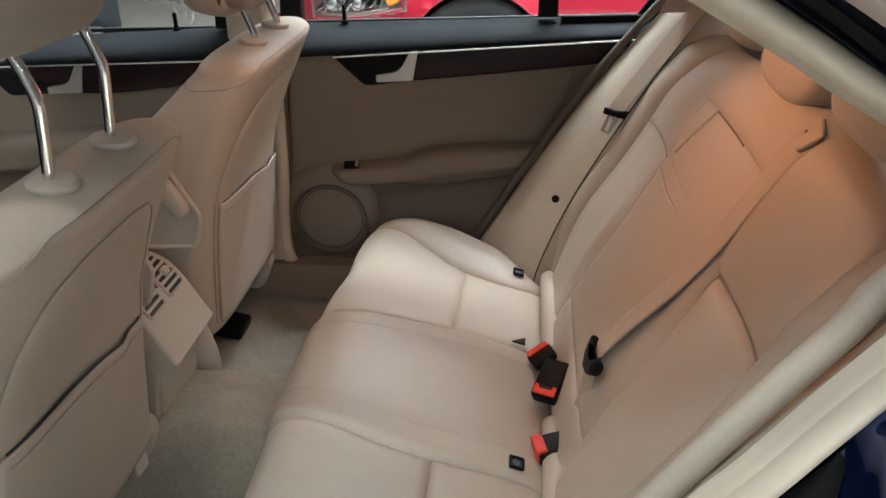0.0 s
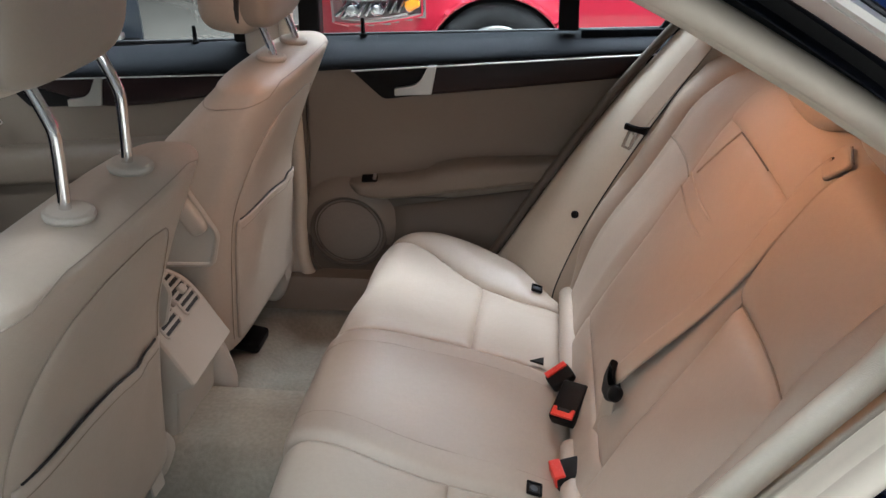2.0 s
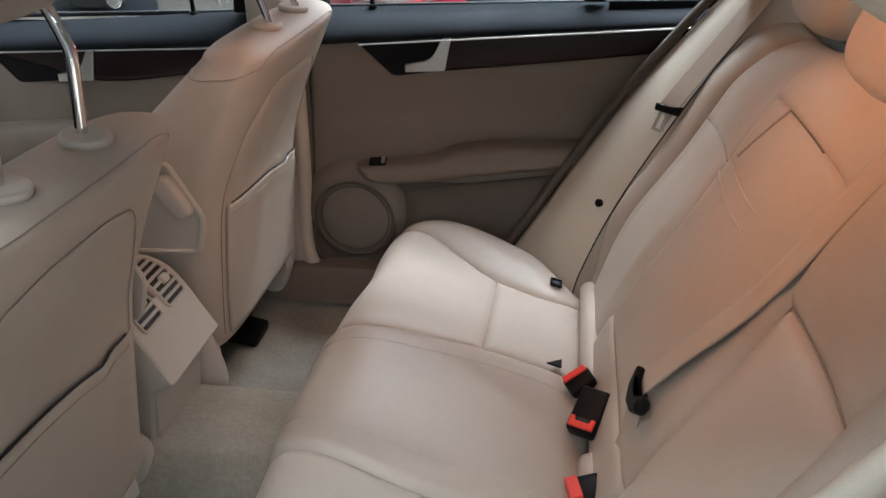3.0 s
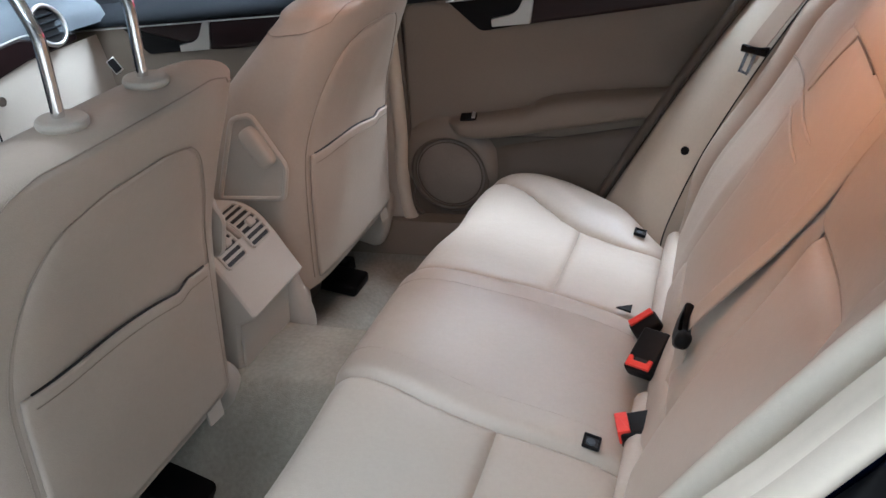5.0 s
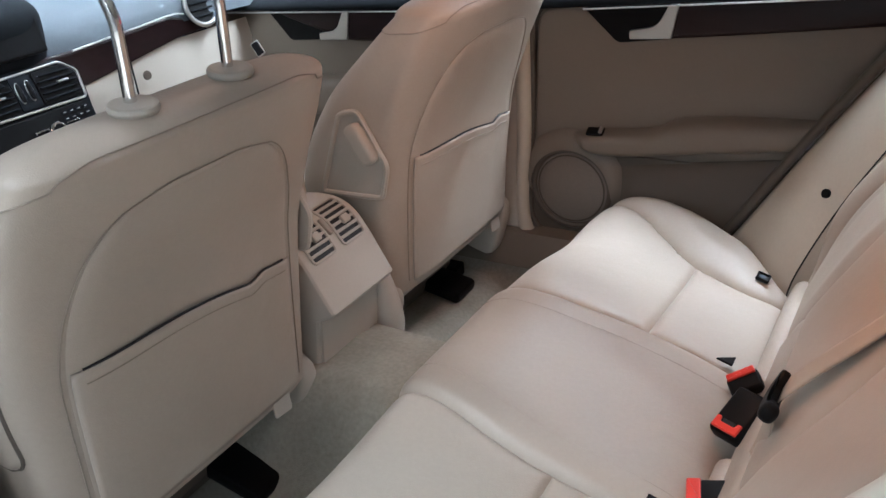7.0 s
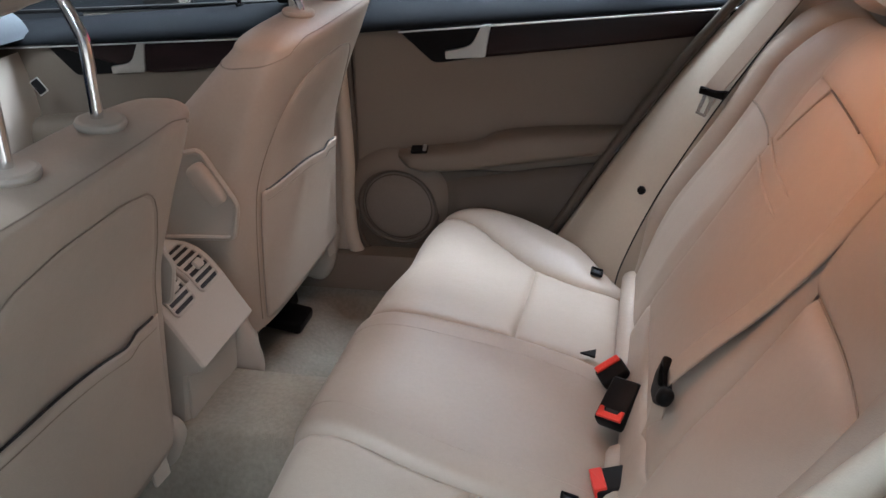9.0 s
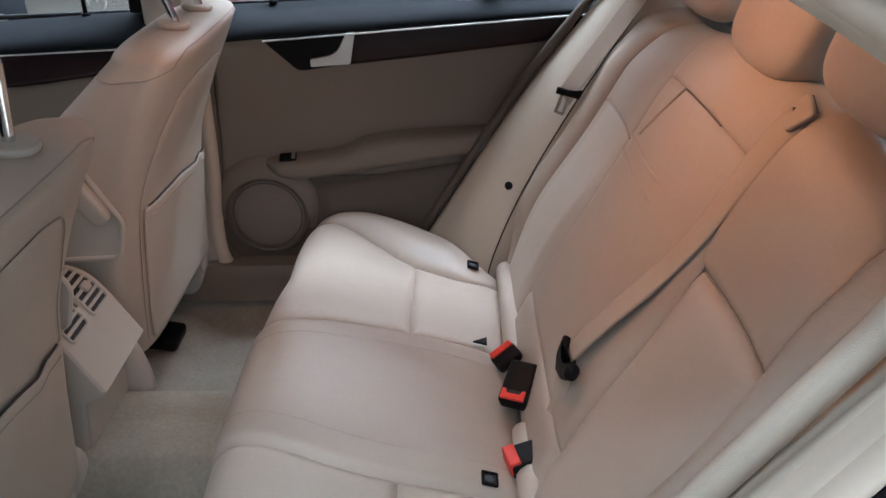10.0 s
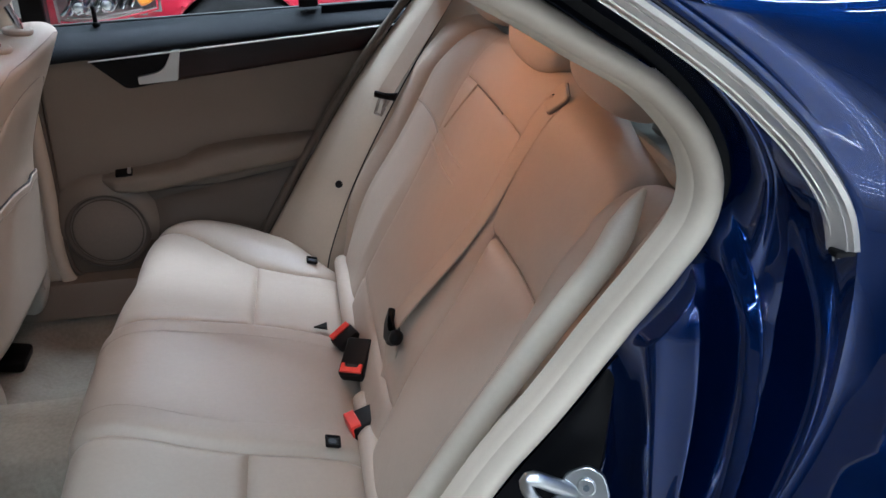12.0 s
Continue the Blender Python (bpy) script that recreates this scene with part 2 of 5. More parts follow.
def sweep(path, profile, side, closed_profile=True, closed=False, scales=None):
    """A profile of (a, b) pairs along a path: a is measured along side x way, b along side. side: a vector or one for each point."""
    n, m = len(path), len(profile)
    path = [Vector(p) for p in path]
    verts = []
    for i, p in enumerate(path):
        t = (path[(i + 1) % n] - path[i - 1]) if closed else (path[min(n - 1, i + 1)] - path[max(0, i - 1)])
        t.normalize()
        s = Vector(side[i] if isinstance(side, list) else side)
        s = (s - t * s.dot(t)).normalized()
        a = s.cross(t)
        for u, v in profile:
            verts.append(p + a * (u * (scales[i] if scales else 1)) + s * v)
    faces = []
    for i in range(n if closed else n - 1):
        for k in range(m if closed_profile else m - 1):
            faces.append((i * m + k, i * m + (k + 1) % m, ((i + 1) % n) * m + (k + 1) % m, ((i + 1) % n) * m + k))
    if closed_profile and not closed:
        faces += [tuple(range(m - 1, -1, -1)), tuple((n - 1) * m + k for k in range(m))]
    return verts, faces


def box(sx, sy, sz, bevel=0.004, m=None, segs=2):
    bm = bmesh.new()
    bmesh.ops.create_cube(bm, size=1)
    bmesh.ops.scale(bm, vec=(sx, sy, sz), verts=bm.verts)
    if bevel:
        bmesh.ops.bevel(bm, geom=bm.edges[:], offset=min(bevel, 0.49 * min(sx, sy, sz)), segments=segs, profile=0.5, affect="EDGES")
    if m is not None:
        bmesh.ops.transform(bm, matrix=m, verts=bm.verts)
    return bm


def cyl(r, h, bevel=0.002, m=None, segs=24, r2=None):
    bm = bmesh.new()
    bmesh.ops.create_cone(bm, cap_ends=True, segments=segs, radius1=r, radius2=r if r2 is None else r2, depth=h)
    if bevel:
        rim = [e for e in bm.edges if abs(e.verts[0].co.z - e.verts[1].co.z) < 1e-6]
        bmesh.ops.bevel(bm, geom=rim, offset=bevel, segments=2, profile=0.5, affect="EDGES")
    if m is not None:
        bmesh.ops.transform(bm, matrix=m, verts=bm.verts)
    return bm


def plate(outline, depth, bevel=0.002, m=None, segs=2):
    """An outline in x and y, pushed up by depth, with rounded rims."""
    bm = bmesh.new()
    f = bm.faces.new([bm.verts.new((x, y, 0)) for x, y in outline])
    r = bmesh.ops.extrude_face_region(bm, geom=[f])
    bmesh.ops.translate(bm, vec=(0, 0, depth), verts=[v for v in r["geom"] if isinstance(v, bmesh.types.BMVert)])
    bmesh.ops.recalc_face_normals(bm, faces=bm.faces)
    if bevel:
        rim = [e for e in bm.edges if abs(e.verts[0].co.z - e.verts[1].co.z) < 1e-6]
        bmesh.ops.bevel(bm, geom=rim, offset=bevel, segments=segs, profile=0.5, affect="EDGES")
    if m is not None:
        bmesh.ops.transform(bm, matrix=m, verts=bm.verts)
    return bm


def rounded(pts, r, n=4):
    """A polygon with its corners rounded; r may be a list."""
    out, m = [], len(pts)
    for i in range(m):
        a, b, c = Vector(pts[i - 1]), Vector(pts[i]), Vector(pts[(i + 1) % m])
        rr = r[i] if isinstance(r, (list, tuple)) else r
        p = b + (a - b).normalized() * min(rr, (a - b).length * 0.45)
        q = b + (c - b).normalized() * min(rr, (c - b).length * 0.45)
        for k in range(n + 1):
            t = k / n
            w = p * (1 - t) ** 2 + b * 2 * t * (1 - t) + q * t * t
            out.append((w.x, w.y))
    return out


def turned(loc, xa, za):
    """A pose at loc whose x axis is xa and whose z axis is za."""
    z = Vector(za).normalized()
    x = Vector(xa)
    x = (x - z * x.dot(z)).normalized()
    y = z.cross(x)
    return Matrix.Translation(loc) @ Matrix((x, y, z)).transposed().to_4x4()


def solid(ob, thick, offset=-1):
    s = ob.modifiers.new("thickness", "SOLIDIFY")
    s.thickness, s.offset = thick, offset
    return ob


# ---- rear bench ----
CUSH = [Vector((x, 0, z)) for x, z in ((0.085, 0.40), (0.055, 0.452), (0.0, 0.478), (-0.115, 0.497), (-0.20, 0.515), (-0.27, 0.533), (-0.32, 0.537), (-0.358, 0.522), (-0.382, 0.485), (-0.392, 0.42), (-0.385, 0.29))]
CUSH_LINE = spline([(p.x, 0, p.z) for p in CUSH], 160)
INNER = curve([(-0.40, 0.142), (-0.30, 0.156), (-0.12, 0.178), (0.06, 0.172)])
RISE = curve([(-0.40, 0.030), (-0.30, 0.028), (-0.115, 0.020), (0.0, 0.007), (0.09, 0.0)])
OUTER = curve([(-0.40, 0.60), (-0.26, 0.555), (-0.20, 0.51), (-0.13, 0.452), (-0.11, 0.44), (0.0, 0.405), (0.09, 0.42)])
SIDE = curve([(-0.40, 0.655), (-0.20, 0.66), (-0.08, 0.61), (0.03, 0.515), (0.09, 0.47)])


def inner(sg, x):
    """Where the seam of the middle seat lies, on the far (1) or near (-1) side."""
    return INNER(x) + (0.027 if sg < 0 else -0.018)


def cushion_point(i, y, lift=0.0):
    """A point of the seat cushion's skin: i along the profile from the back to the floor, y across."""
    i = min(len(CUSH_LINE) - 1.001, max(0, i))
    k = int(i)
    p = CUSH_LINE[k].lerp(CUSH_LINE[k + 1], i - k)
    t = (CUSH_LINE[k + 1] - CUSH_LINE[k]).normalized()
    n = Vector((t.z, 0, -t.x))
    a = abs(y)
    y1, y2, y3 = inner(1 if y > 0 else -1, p.x), OUTER(p.x), SIDE(p.x)
    top = step(0.42, 0.50, p.z)
    h = 0.007 * (1 - step(y1 - 0.016, y1 + 0.004, a)) * top
    if y1 < a < y2:
        s = (a - y1) / (y2 - y1)
        h -= 0.008 * math.sin(math.pi * s) * top
    h += 0.024 * step(y2 - 0.01, y2 + 0.07, a) * top * step(0.05, -0.06, p.x) if p.x < 0.05 else 0
    edge = max(0, (a - (y3 - 0.075)) / 0.075)
    p = p + n * (h + lift)
    p.z += RISE(p.x) * step(0.44, 0.22, y) * step(0.40, 0.50, p.z) - 0.11 * min(1, edge) ** 2.2 * top
    p.x += 0.045 * max(0, (a - 0.46) / 0.20) ** 2 * step(-0.15, -0.36, p.x)
    return Vector((p.x, y, p.z))


def quilt(f, i0, i1, lo, hi, ni, nj, groove=0.011, soft=0.009, open_sides="", puff=0.0):
    """One stuffed leather panel between the lines lo(i) and hi(i), its rims drawn down into the seams."""
    spread = [0.5 - 0.5 * math.cos(math.pi * k / (nj - 1)) for k in range(nj)]
    spread = [lerp(s, k / (nj - 1), 0.45) for k, s in enumerate(spread)]
    along = [0.5 - 0.5 * math.cos(math.pi * k / (ni - 1)) for k in range(ni)]
    along = [lerp(s, k / (ni - 1), 0.45) for k, s in enumerate(along)]

    def at(u, v):
        i = lerp(i0, i1, u)
        a, b = lo(i), hi(i)
        y = lerp(a, b, v)
        d = 9.0
        if "a" not in open_sides:
            d = min(d, abs(y - a))
        if "b" not in open_sides:
            d = min(d, abs(y - b))
        per = (CUSH_STEP if f is cushion_point else BACK_STEP)
        if "0" not in open_sides:
            d = min(d, abs(i - i0) * per)
        if "1" not in open_sides:
            d = min(d, abs(i - i1) * per)
        return f(i, y, -groove * math.exp(-d / soft) ** 1.3 + puff * (1 - math.exp(-d / 0.040)))

    return grid(at, along, spread)


CUSH_STEP = sum((b - a).length for a, b in zip(CUSH_LINE, CUSH_LINE[1:])) / 159


def cush_x(i):
    return CUSH_LINE[int(min(159, max(0, i)))].x


CROSS = min(range(160), key=lambda k: abs(CUSH_LINE[k].x + 0.115) + (9 if CUSH_LINE[k].z < 0.46 else 0))


def make_bench():
    bench = thing("rear_bench_seat", "beige leather rear bench cushion with stitched panels", "seat")
    part("center_panel", quilt(cushion_point, 0, 159, lambda i: -inner(-1, cush_x(i)), lambda i: inner(1, cush_x(i)), 90, 40, open_sides="01"), LEATHER, bench)
    for sg in (1, -1):
        ins = (lambda i: sg * inner(sg, cush_x(i)), lambda i: sg * OUTER(cush_x(i)))
        part("rear_insert", quilt(cushion_point, 0, CROSS, *ins, 40, 34, open_sides="0"), LEATHER, bench)
        part("front_insert", quilt(cushion_point, CROSS, 159, *ins, 70, 40, open_sides="1"), LEATHER, bench)
        part("side_bolster", quilt(cushion_point, 0, 159, ins[1], lambda i: sg * SIDE(cush_x(i)), 90, 30, open_sides="01b"), LEATHER, bench)
        part("front_skirt", box(0.02, 0.60, 0.06, 0.008, pose(-0.372, sg * 0.31, 0.285)), PLASTIC, bench)
        # faint stitched line inside the middle seat
        line = [cushion_point(i, sg * (inner(sg, cush_x(i)) - 0.055), -0.0005) for i in range(10, 112)]
        part("stitch_line", tube(line, 0.0010, 6), LEATHER, bench)
    return bench


bench = make_bench()


def make_anchor(x, y, z):
    a = thing("child_seat_anchor", "small black child seat anchor slot in the seat gap", "anchor", "child seat anchors")
    m = turned((x, y, z), (-0.985, 0, 0.15), (0.30, 0, 1))
    part("frame", join_frame(0.021, 0.023, 0.0035, 0.005, m), BLACK, a)
    part("bar", cyl(0.0065, 0.004, 0.001, m @ pose(0.001, 0, -0.001), 14), GREY_PAD, a)
    part("recess", box(0.021, 0.022, 0.004, 0.001, m @ pose(0, 0, -0.003)), RUBBER, a)
    return a


def join_frame(w, h, t, d, m):
    """A flat square ring."""
    bm = bmesh.new()
    for sx, sy, x, y in ((w, t, 0, h / 2), (w, t, 0, -h / 2), (t, h, w / 2, 0), (t, h, -w / 2, 0)):
        piece = box(sx + t * 0.9 if sx > sy else sx, sy, d, 0.001, m @ pose(x, y, 0), 1)
        me = bpy.data.meshes.new("piece")
        piece.to_mesh(me)
        piece.free()
        bm.from_mesh(me)
        bpy.data.meshes.remove(me)
    return bm


for ax, ay, az in ((0.002, 0.452, 0.489), (0.011, -0.186, 0.495)):
    make_anchor(ax, ay, az)
flap = thing("child_seat_anchor", "black triangular child seat anchor flap half under the leather", "anchor", "child seat anchors")
part("flap", plate([(-0.014, -0.010), (0.012, 0.012), (0.012, -0.012)], 0.004, 0.001, turned((0.008, 0.170, 0.488), (1, 0, -0.2), (0.25, 0, 1))), BLACK, flap)

# ---- rear backrest ----
BACK_LINE = spline([(0.115, 0, 0.40), (0.073, 0, 0.455), (0.085, 0, 0.505), (0.135, 0, 0.605), (0.20, 0, 0.72), (0.262, 0, 0.835), (0.318, 0, 0.945), (0.350, 0, 1.00), (0.385, 0, 1.028), (0.425, 0, 1.025), (0.46, 0, 0.99)], 160)
BACK_STEP = sum((b - a).length for a, b in zip(BACK_LINE, BACK_LINE[1:])) / 159


def back_i(z):
    return min(range(10, 142), key=lambda k: abs(BACK_LINE[k].z - z))


ARM, ARM_FAR, NEAR = 0.19, 0.258, 0.885
BACK_OUT = curve([(0.40, 0.44), (0.55, 0.465), (0.80, 0.475), (0.95, 0.465), (1.05, 0.44)])
BACK_SIDE = curve([(0.40, 0.49), (0.50, 0.530), (0.75, 0.565), (0.90, 0.585), (1.0, 0.59), (1.05, 0.57)])


def back_z(i):
    return BACK_LINE[int(min(159, max(0, i)))].z


def back_point(i, y, lift=0.0):
    i = min(len(BACK_LINE) - 1.001, max(0, i))
    k = int(i)
    p = BACK_LINE[k].lerp(BACK_LINE[k + 1], i - k)
    t = (BACK_LINE[k + 1] - BACK_LINE[k]).normalized()
    n = Vector((-t.z, 0, t.x))
    a, front = abs(y), step(146, 130, i)
    if y < -ARM:
        b1, b2 = BACK_OUT(p.z), BACK_SIDE(p.z)
        n1, n2 = NEAR * b1, NEAR * b2
        a = ARM + (a - ARM) * (b1 - ARM) / (n1 - ARM) if a < n1 else b1 + (a - n1) * (b2 - b1) / (n2 - n1)
    h = 0.0
    y2, y3 = BACK_OUT(p.z), BACK_SIDE(p.z)
    arm = ARM_FAR if y > 0 else ARM
    if arm < a < y2:
        s = (a - arm) / (y2 - arm)
        h -= 0.009 * math.sin(math.pi * s) * front * step(0.50, 0.62, p.z)
    h += 0.004 * front * step(arm + 0.005, arm - 0.03, a)
    h += 0.024 * step(y2 - 0.02, y2 + 0.045, a) * front * step(0.47, 0.60, p.z)
    h += 0.012 * math.exp(-((p.z - 0.64) / 0.10) ** 2) * front * step(arm, arm + 0.05, a)
    edge = max(0, (a - (y3 - 0.055)) / 0.055)
    p = p + n * (h + lift)
    p.x += (0.05 if y < 0 else 0.030) * min(1, edge) ** 2.2
    p.z -= (0.035 * step(0.12, 0.45, a) + 0.012 * step(0.0, 0.25, a)) * step(0.88, 1.03, p.z)
    return Vector((p.x, y, p.z))


def make_backrest():
    back = thing("rear_seat_back", "beige leather rear seat back with folding armrest and stitched panels", "seat")
    seam, top, low = back_i(0.835), back_i(0.951), back_i(0.545)
    part("armrest", quilt(back_point, low, top, lambda i: -ARM, lambda i: ARM_FAR, 70, 40, 0.008, 0.010), LEATHER, back, "folded-up leather centre armrest")
    part("center_base", quilt(back_point, 0, low, lambda i: -ARM, lambda i: ARM_FAR, 24, 30, 0.007, 0.008, "0"), LEATHER, back)
    part("center_top", quilt(back_point, top, 159, lambda i: -ARM, lambda i: ARM_FAR, 50, 34, 0.004, 0.008, "1ab"), LEATHER, back)
    for sg in (1, -1):
        wide = 1 if sg > 0 else NEAR
        ins = (lambda i: ARM_FAR if sg > 0 else -ARM, lambda i: sg * wide * BACK_OUT(back_z(i)))
        part("lower_insert", quilt(back_point, 0, seam, *ins, 60, 40, 0.013 if sg < 0 else 0.004, 0.010, "0", 0.012 if sg < 0 else 0.0), LEATHER, back)
        part("upper_insert", quilt(back_point, seam, 159, *ins, 60, 40, 0.013 if sg < 0 else 0.004, 0.010, "1" if sg > 0 else "1a", 0.008 if sg < 0 else 0.0), LEATHER, back)
        part("side_bolster", quilt(back_point, 0, 159, ins[1], lambda i: sg * wide * BACK_SIDE(back_z(i)), 80, 24, 0.011, 0.010, "01b"), LEATHER, back)
        part("base_roll", tube(spline([(0.072, sg * y, z) for y, z in ((0.05, 0.462), (0.20, 0.468), (0.38, 0.47), (0.475, 0.46))], 24), 0.022, 12), LEATHER, back)
    part("backing", grid(lambda u, v: back_point(lerp(4, 138, u), lerp(-0.44, 0.50, v), -0.0125), span(0, 1, 60), span(0, 1, 60)), LEATHER, back)
    # stitched seams of bolsters and inserts
    for sg in (1, -1):
        wide = 1 if sg > 0 else NEAR
        part("bolster_seam", tube([back_point(i, sg * wide * BACK_OUT(back_z(i)), -0.0085) for i in range(20, 138)], 0.0016, 6), PIPING, back)
        y0, y1 = (ARM_FAR + 0.004, BACK_OUT(0.835)) if sg > 0 else (-ARM - 0.004, -NEAR * BACK_OUT(0.835))
        part("insert_seam", tube([back_point(seam, y, -0.0095 if sg < 0 else -0.003) for y in span(y0, y1, 30)], 0.0016, 6), PIPING, back)
    # the armrest's inset lid and pull tab
    a1 = back_i(0.952)
    lid = [back_point(a1, y, 0.0000) for y in span(0.149, -0.030, 30)]
    part("lid_seam", tube(lid, 0.0013, 6), DOOR_PLASTIC, back, "dark open gap at the armrest lid")
    part("lid_edge", tube([back_point(i, 0.151 + 0.063 * (a1 - i) / (a1 - back_i(0.85)), 0.0004) for i in range(a1, back_i(0.85), -1)], 0.0022, 6), LEATHER, back)
    for z in (0.848, 0.819):
        k = back_i(z)
        part("pull_tab_piping", tube([back_point(k - 1.3 * math.sin(math.pi * (0.235 - y) / 0.22), y, 0.0026) for y in span(0.235, 0.016, 26)], [0.0024] * 23 + [0.0016, 0.0010, 0.0004], 8), LEATHER, back)
    return back


backrest = make_backrest()


def pillow(sx, sy, sz, p=0.55, nu=28, nv=40, m=None):
    """A stuffed rounded block."""
    def at(u, v):
        cu, su, cv, sv = math.cos(u), math.sin(u), math.cos(v), math.sin(v)
        q = lambda t, e: math.copysign(abs(t) ** e, t)
        w = Vector((sx / 2 * q(cu, p) * q(cv, p), sy / 2 * q(cu, p) * q(sv, p), sz / 2 * q(su, p)))
        return m @ w if m is not None else w
    return grid(at, span(-math.pi / 2 + 1e-3, math.pi / 2 - 1e-3, nu), [2 * math.pi * k / nv for k in range(nv)], close_v=True)


def rear_headrest(x, y, z, w):
    """A headrest whose pad has its middle at x, y, z."""
    h = thing("rear_headrest", "low beige leather rear headrest sitting on the backrest", "headrest", "rear headrests")
    part("pad", pillow(0.085, w, 0.150, 0.62, m=pose(x, y, z, 0, 20, 0)), LEATHER, h)
    part("shell", pillow(0.060, w - 0.012, 0.138, 0.6, m=pose(x + 0.030, y, z - 0.004, 0, 20, 0)), PLASTIC, h, "grey plastic rear shell")
    for dy in (-0.05, 0.05):
        part("post", cyl(0.006, 0.09, 0, pose(x + 0.045, y + dy, z - 0.068), 12), CHROME, h)
        part("bushing", pillow(0.062, 0.050, 0.016, 0.7, 10, 20, pose(x + 0.050, y + dy, 1.012)), SHELF, h)


rear_headrest(0.412, 0.030, 1.078, 0.25)
rear_headrest(0.422, -0.262, 1.102, 0.25)
rear_headrest(0.420, 0.385, 1.082, 0.25)


# ---- seat belts ----
def ribbon(path, normals, w, t=0.0012):
    """Flat webbing along a path."""
    prof = [(-w / 2, -t), (w / 2, -t), (w / 2, t), (-w / 2, t)]
    return sweep(path, prof, normals)


def make_centre_belt():
    b = thing("seat_belt", "beige centre seat belt across the backrest with black tongue", "seat belt", "seat belts")
    mid = curve([(0.60, -0.078), (0.70, -0.106), (0.80, -0.140), (0.90, -0.160), (0.98, -0.163), (1.03, -0.160)])

    def web(u, v):
        z = lerp(0.626, 1.022, u)
        k = lerp(back_i(0.626), back_i(1.018), u)
        y = mid(z) + (v - 0.5) * 0.047
        sag = 0.0035 + 0.014 * (1 - step(0.0, 0.55, u))
        return back_point(k, min(y, -0.02), sag)

    solid(part("webbing", grid(web, span(0, 1, 60), span(0, 1, 8)), WEBBING, b), 0.0022, 1)
    tail = spline([(0.122, -0.096, 0.618), (0.112, -0.106, 0.560), (0.092, -0.111, 0.50), (0.082, -0.115, 0.455)], 16)
    part("lower_webbing", ribbon(tail, Vector((-0.9, -0.25, 0.4)), 0.040), WEBBING, b)
    m = turned((0.122, -0.103, 0.634), (-0.12, 0.97, -0.23), (-0.88, 0.0, 0.47)) @ Matrix.Scale(0.95, 4)
    hook = [(-0.050, 0.010), (-0.022, 0.022), (0.010, 0.020), (0.034, 0.002), (0.044, -0.026), (0.036, -0.030), (0.018, -0.010), (-0.004, -0.002), (-0.030, -0.010), (-0.050, -0.008)]
    part("tongue", plate(rounded(hook, 0.004), 0.013, 0.004, m @ pose(0, 0, -0.005)), BLACK, b, "black plastic belt tongue")
    part("tongue_knob", pillow(0.024, 0.026, 0.022, 0.8, 14, 20, m @ pose(-0.040, 0.001, 0.003)), BLACK, b)
    return b


make_centre_belt()


def make_belt_guide():
    g = thing("belt_guide", "beige plastic belt guide on the backrest top", "belt guide")
    m = turned((0.368, -0.152, 1.009), (0.25, 1, 0.05), (-0.62, 0.05, 0.78)) @ Matrix.Scale(0.80, 4)
    part("plate", plate(rounded([(-0.040, -0.020), (0.036, -0.026), (0.040, 0.022), (-0.036, 0.026)], 0.012), 0.009, 0.004, m), WEBBING, g)
    part("slot", cyl(0.0055, 0.003, 0.0008, m @ pose(0.012, 0.006, 0.0078), 20), BLACK, g)
    part("edge", tube([m @ Vector(p) for p in ((-0.030, -0.0235, 0.004), (0.028, -0.0265, 0.004), (0.038, -0.014, 0.004))], 0.0007, 8), DOOR_PLASTIC, g)


make_belt_guide()


def make_buckle(name_label, loc, xa, za, w, h, d, red=0.018, notch=True):
    b = thing("belt_buckle", name_label, "belt buckle", "belt buckles")
    m = turned(loc, xa, za)
    part("housing", box(w, h, d, 0.006, m, 3), BLACK, b)
    shape = [(-w * 0.42, 0), (w * 0.42, 0), (w * 0.42, red), (w * 0.28, red), (w * 0.24, red * 0.6), (-w * 0.24, red * 0.6), (-w * 0.28, red), (-w * 0.42, red)] if notch else [(-w * 0.44, 0), (w * 0.44, 0), (w * 0.44, red), (-w * 0.44, red)]
    part("button", plate(rounded(shape, 0.002), d * 0.75 + 0.002, 0.002, m @ pose(0, -h / 2 + (0.004 if notch else -0.002), -d * 0.25 + 0.0015)), RED_BUTTON, b, "red release button")
    if notch:
        part("slot", box(w * 0.42, 0.006, 0.003, 0.001, m @ pose(0, -h / 2 + 0.018, d / 2)), RUBBER, b)
    return b


make_buckle("black seat belt buckle with red button standing in the seat gap", (0.066, 0.012, 0.508), (0.92, -0.34, -0.1), (-0.22, -0.42, 0.88), 0.047, 0.076, 0.028)
make_buckle("black belt buckle with red button turned sideways in the gap", (0.052, 0.106, 0.496), (-0.85, -0.50, -0.05), (-0.30, -0.40, 0.86), 0.048, 0.034, 0.022, 0.012, False)
make_buckle("black belt buckle sunk in the seat gap, red button showing", (0.064, -0.128, 0.478), (0.25, -1.0, 0.15), (-0.12, -0.10, 0.98), 0.044, 0.050, 0.030, 0.018, False)


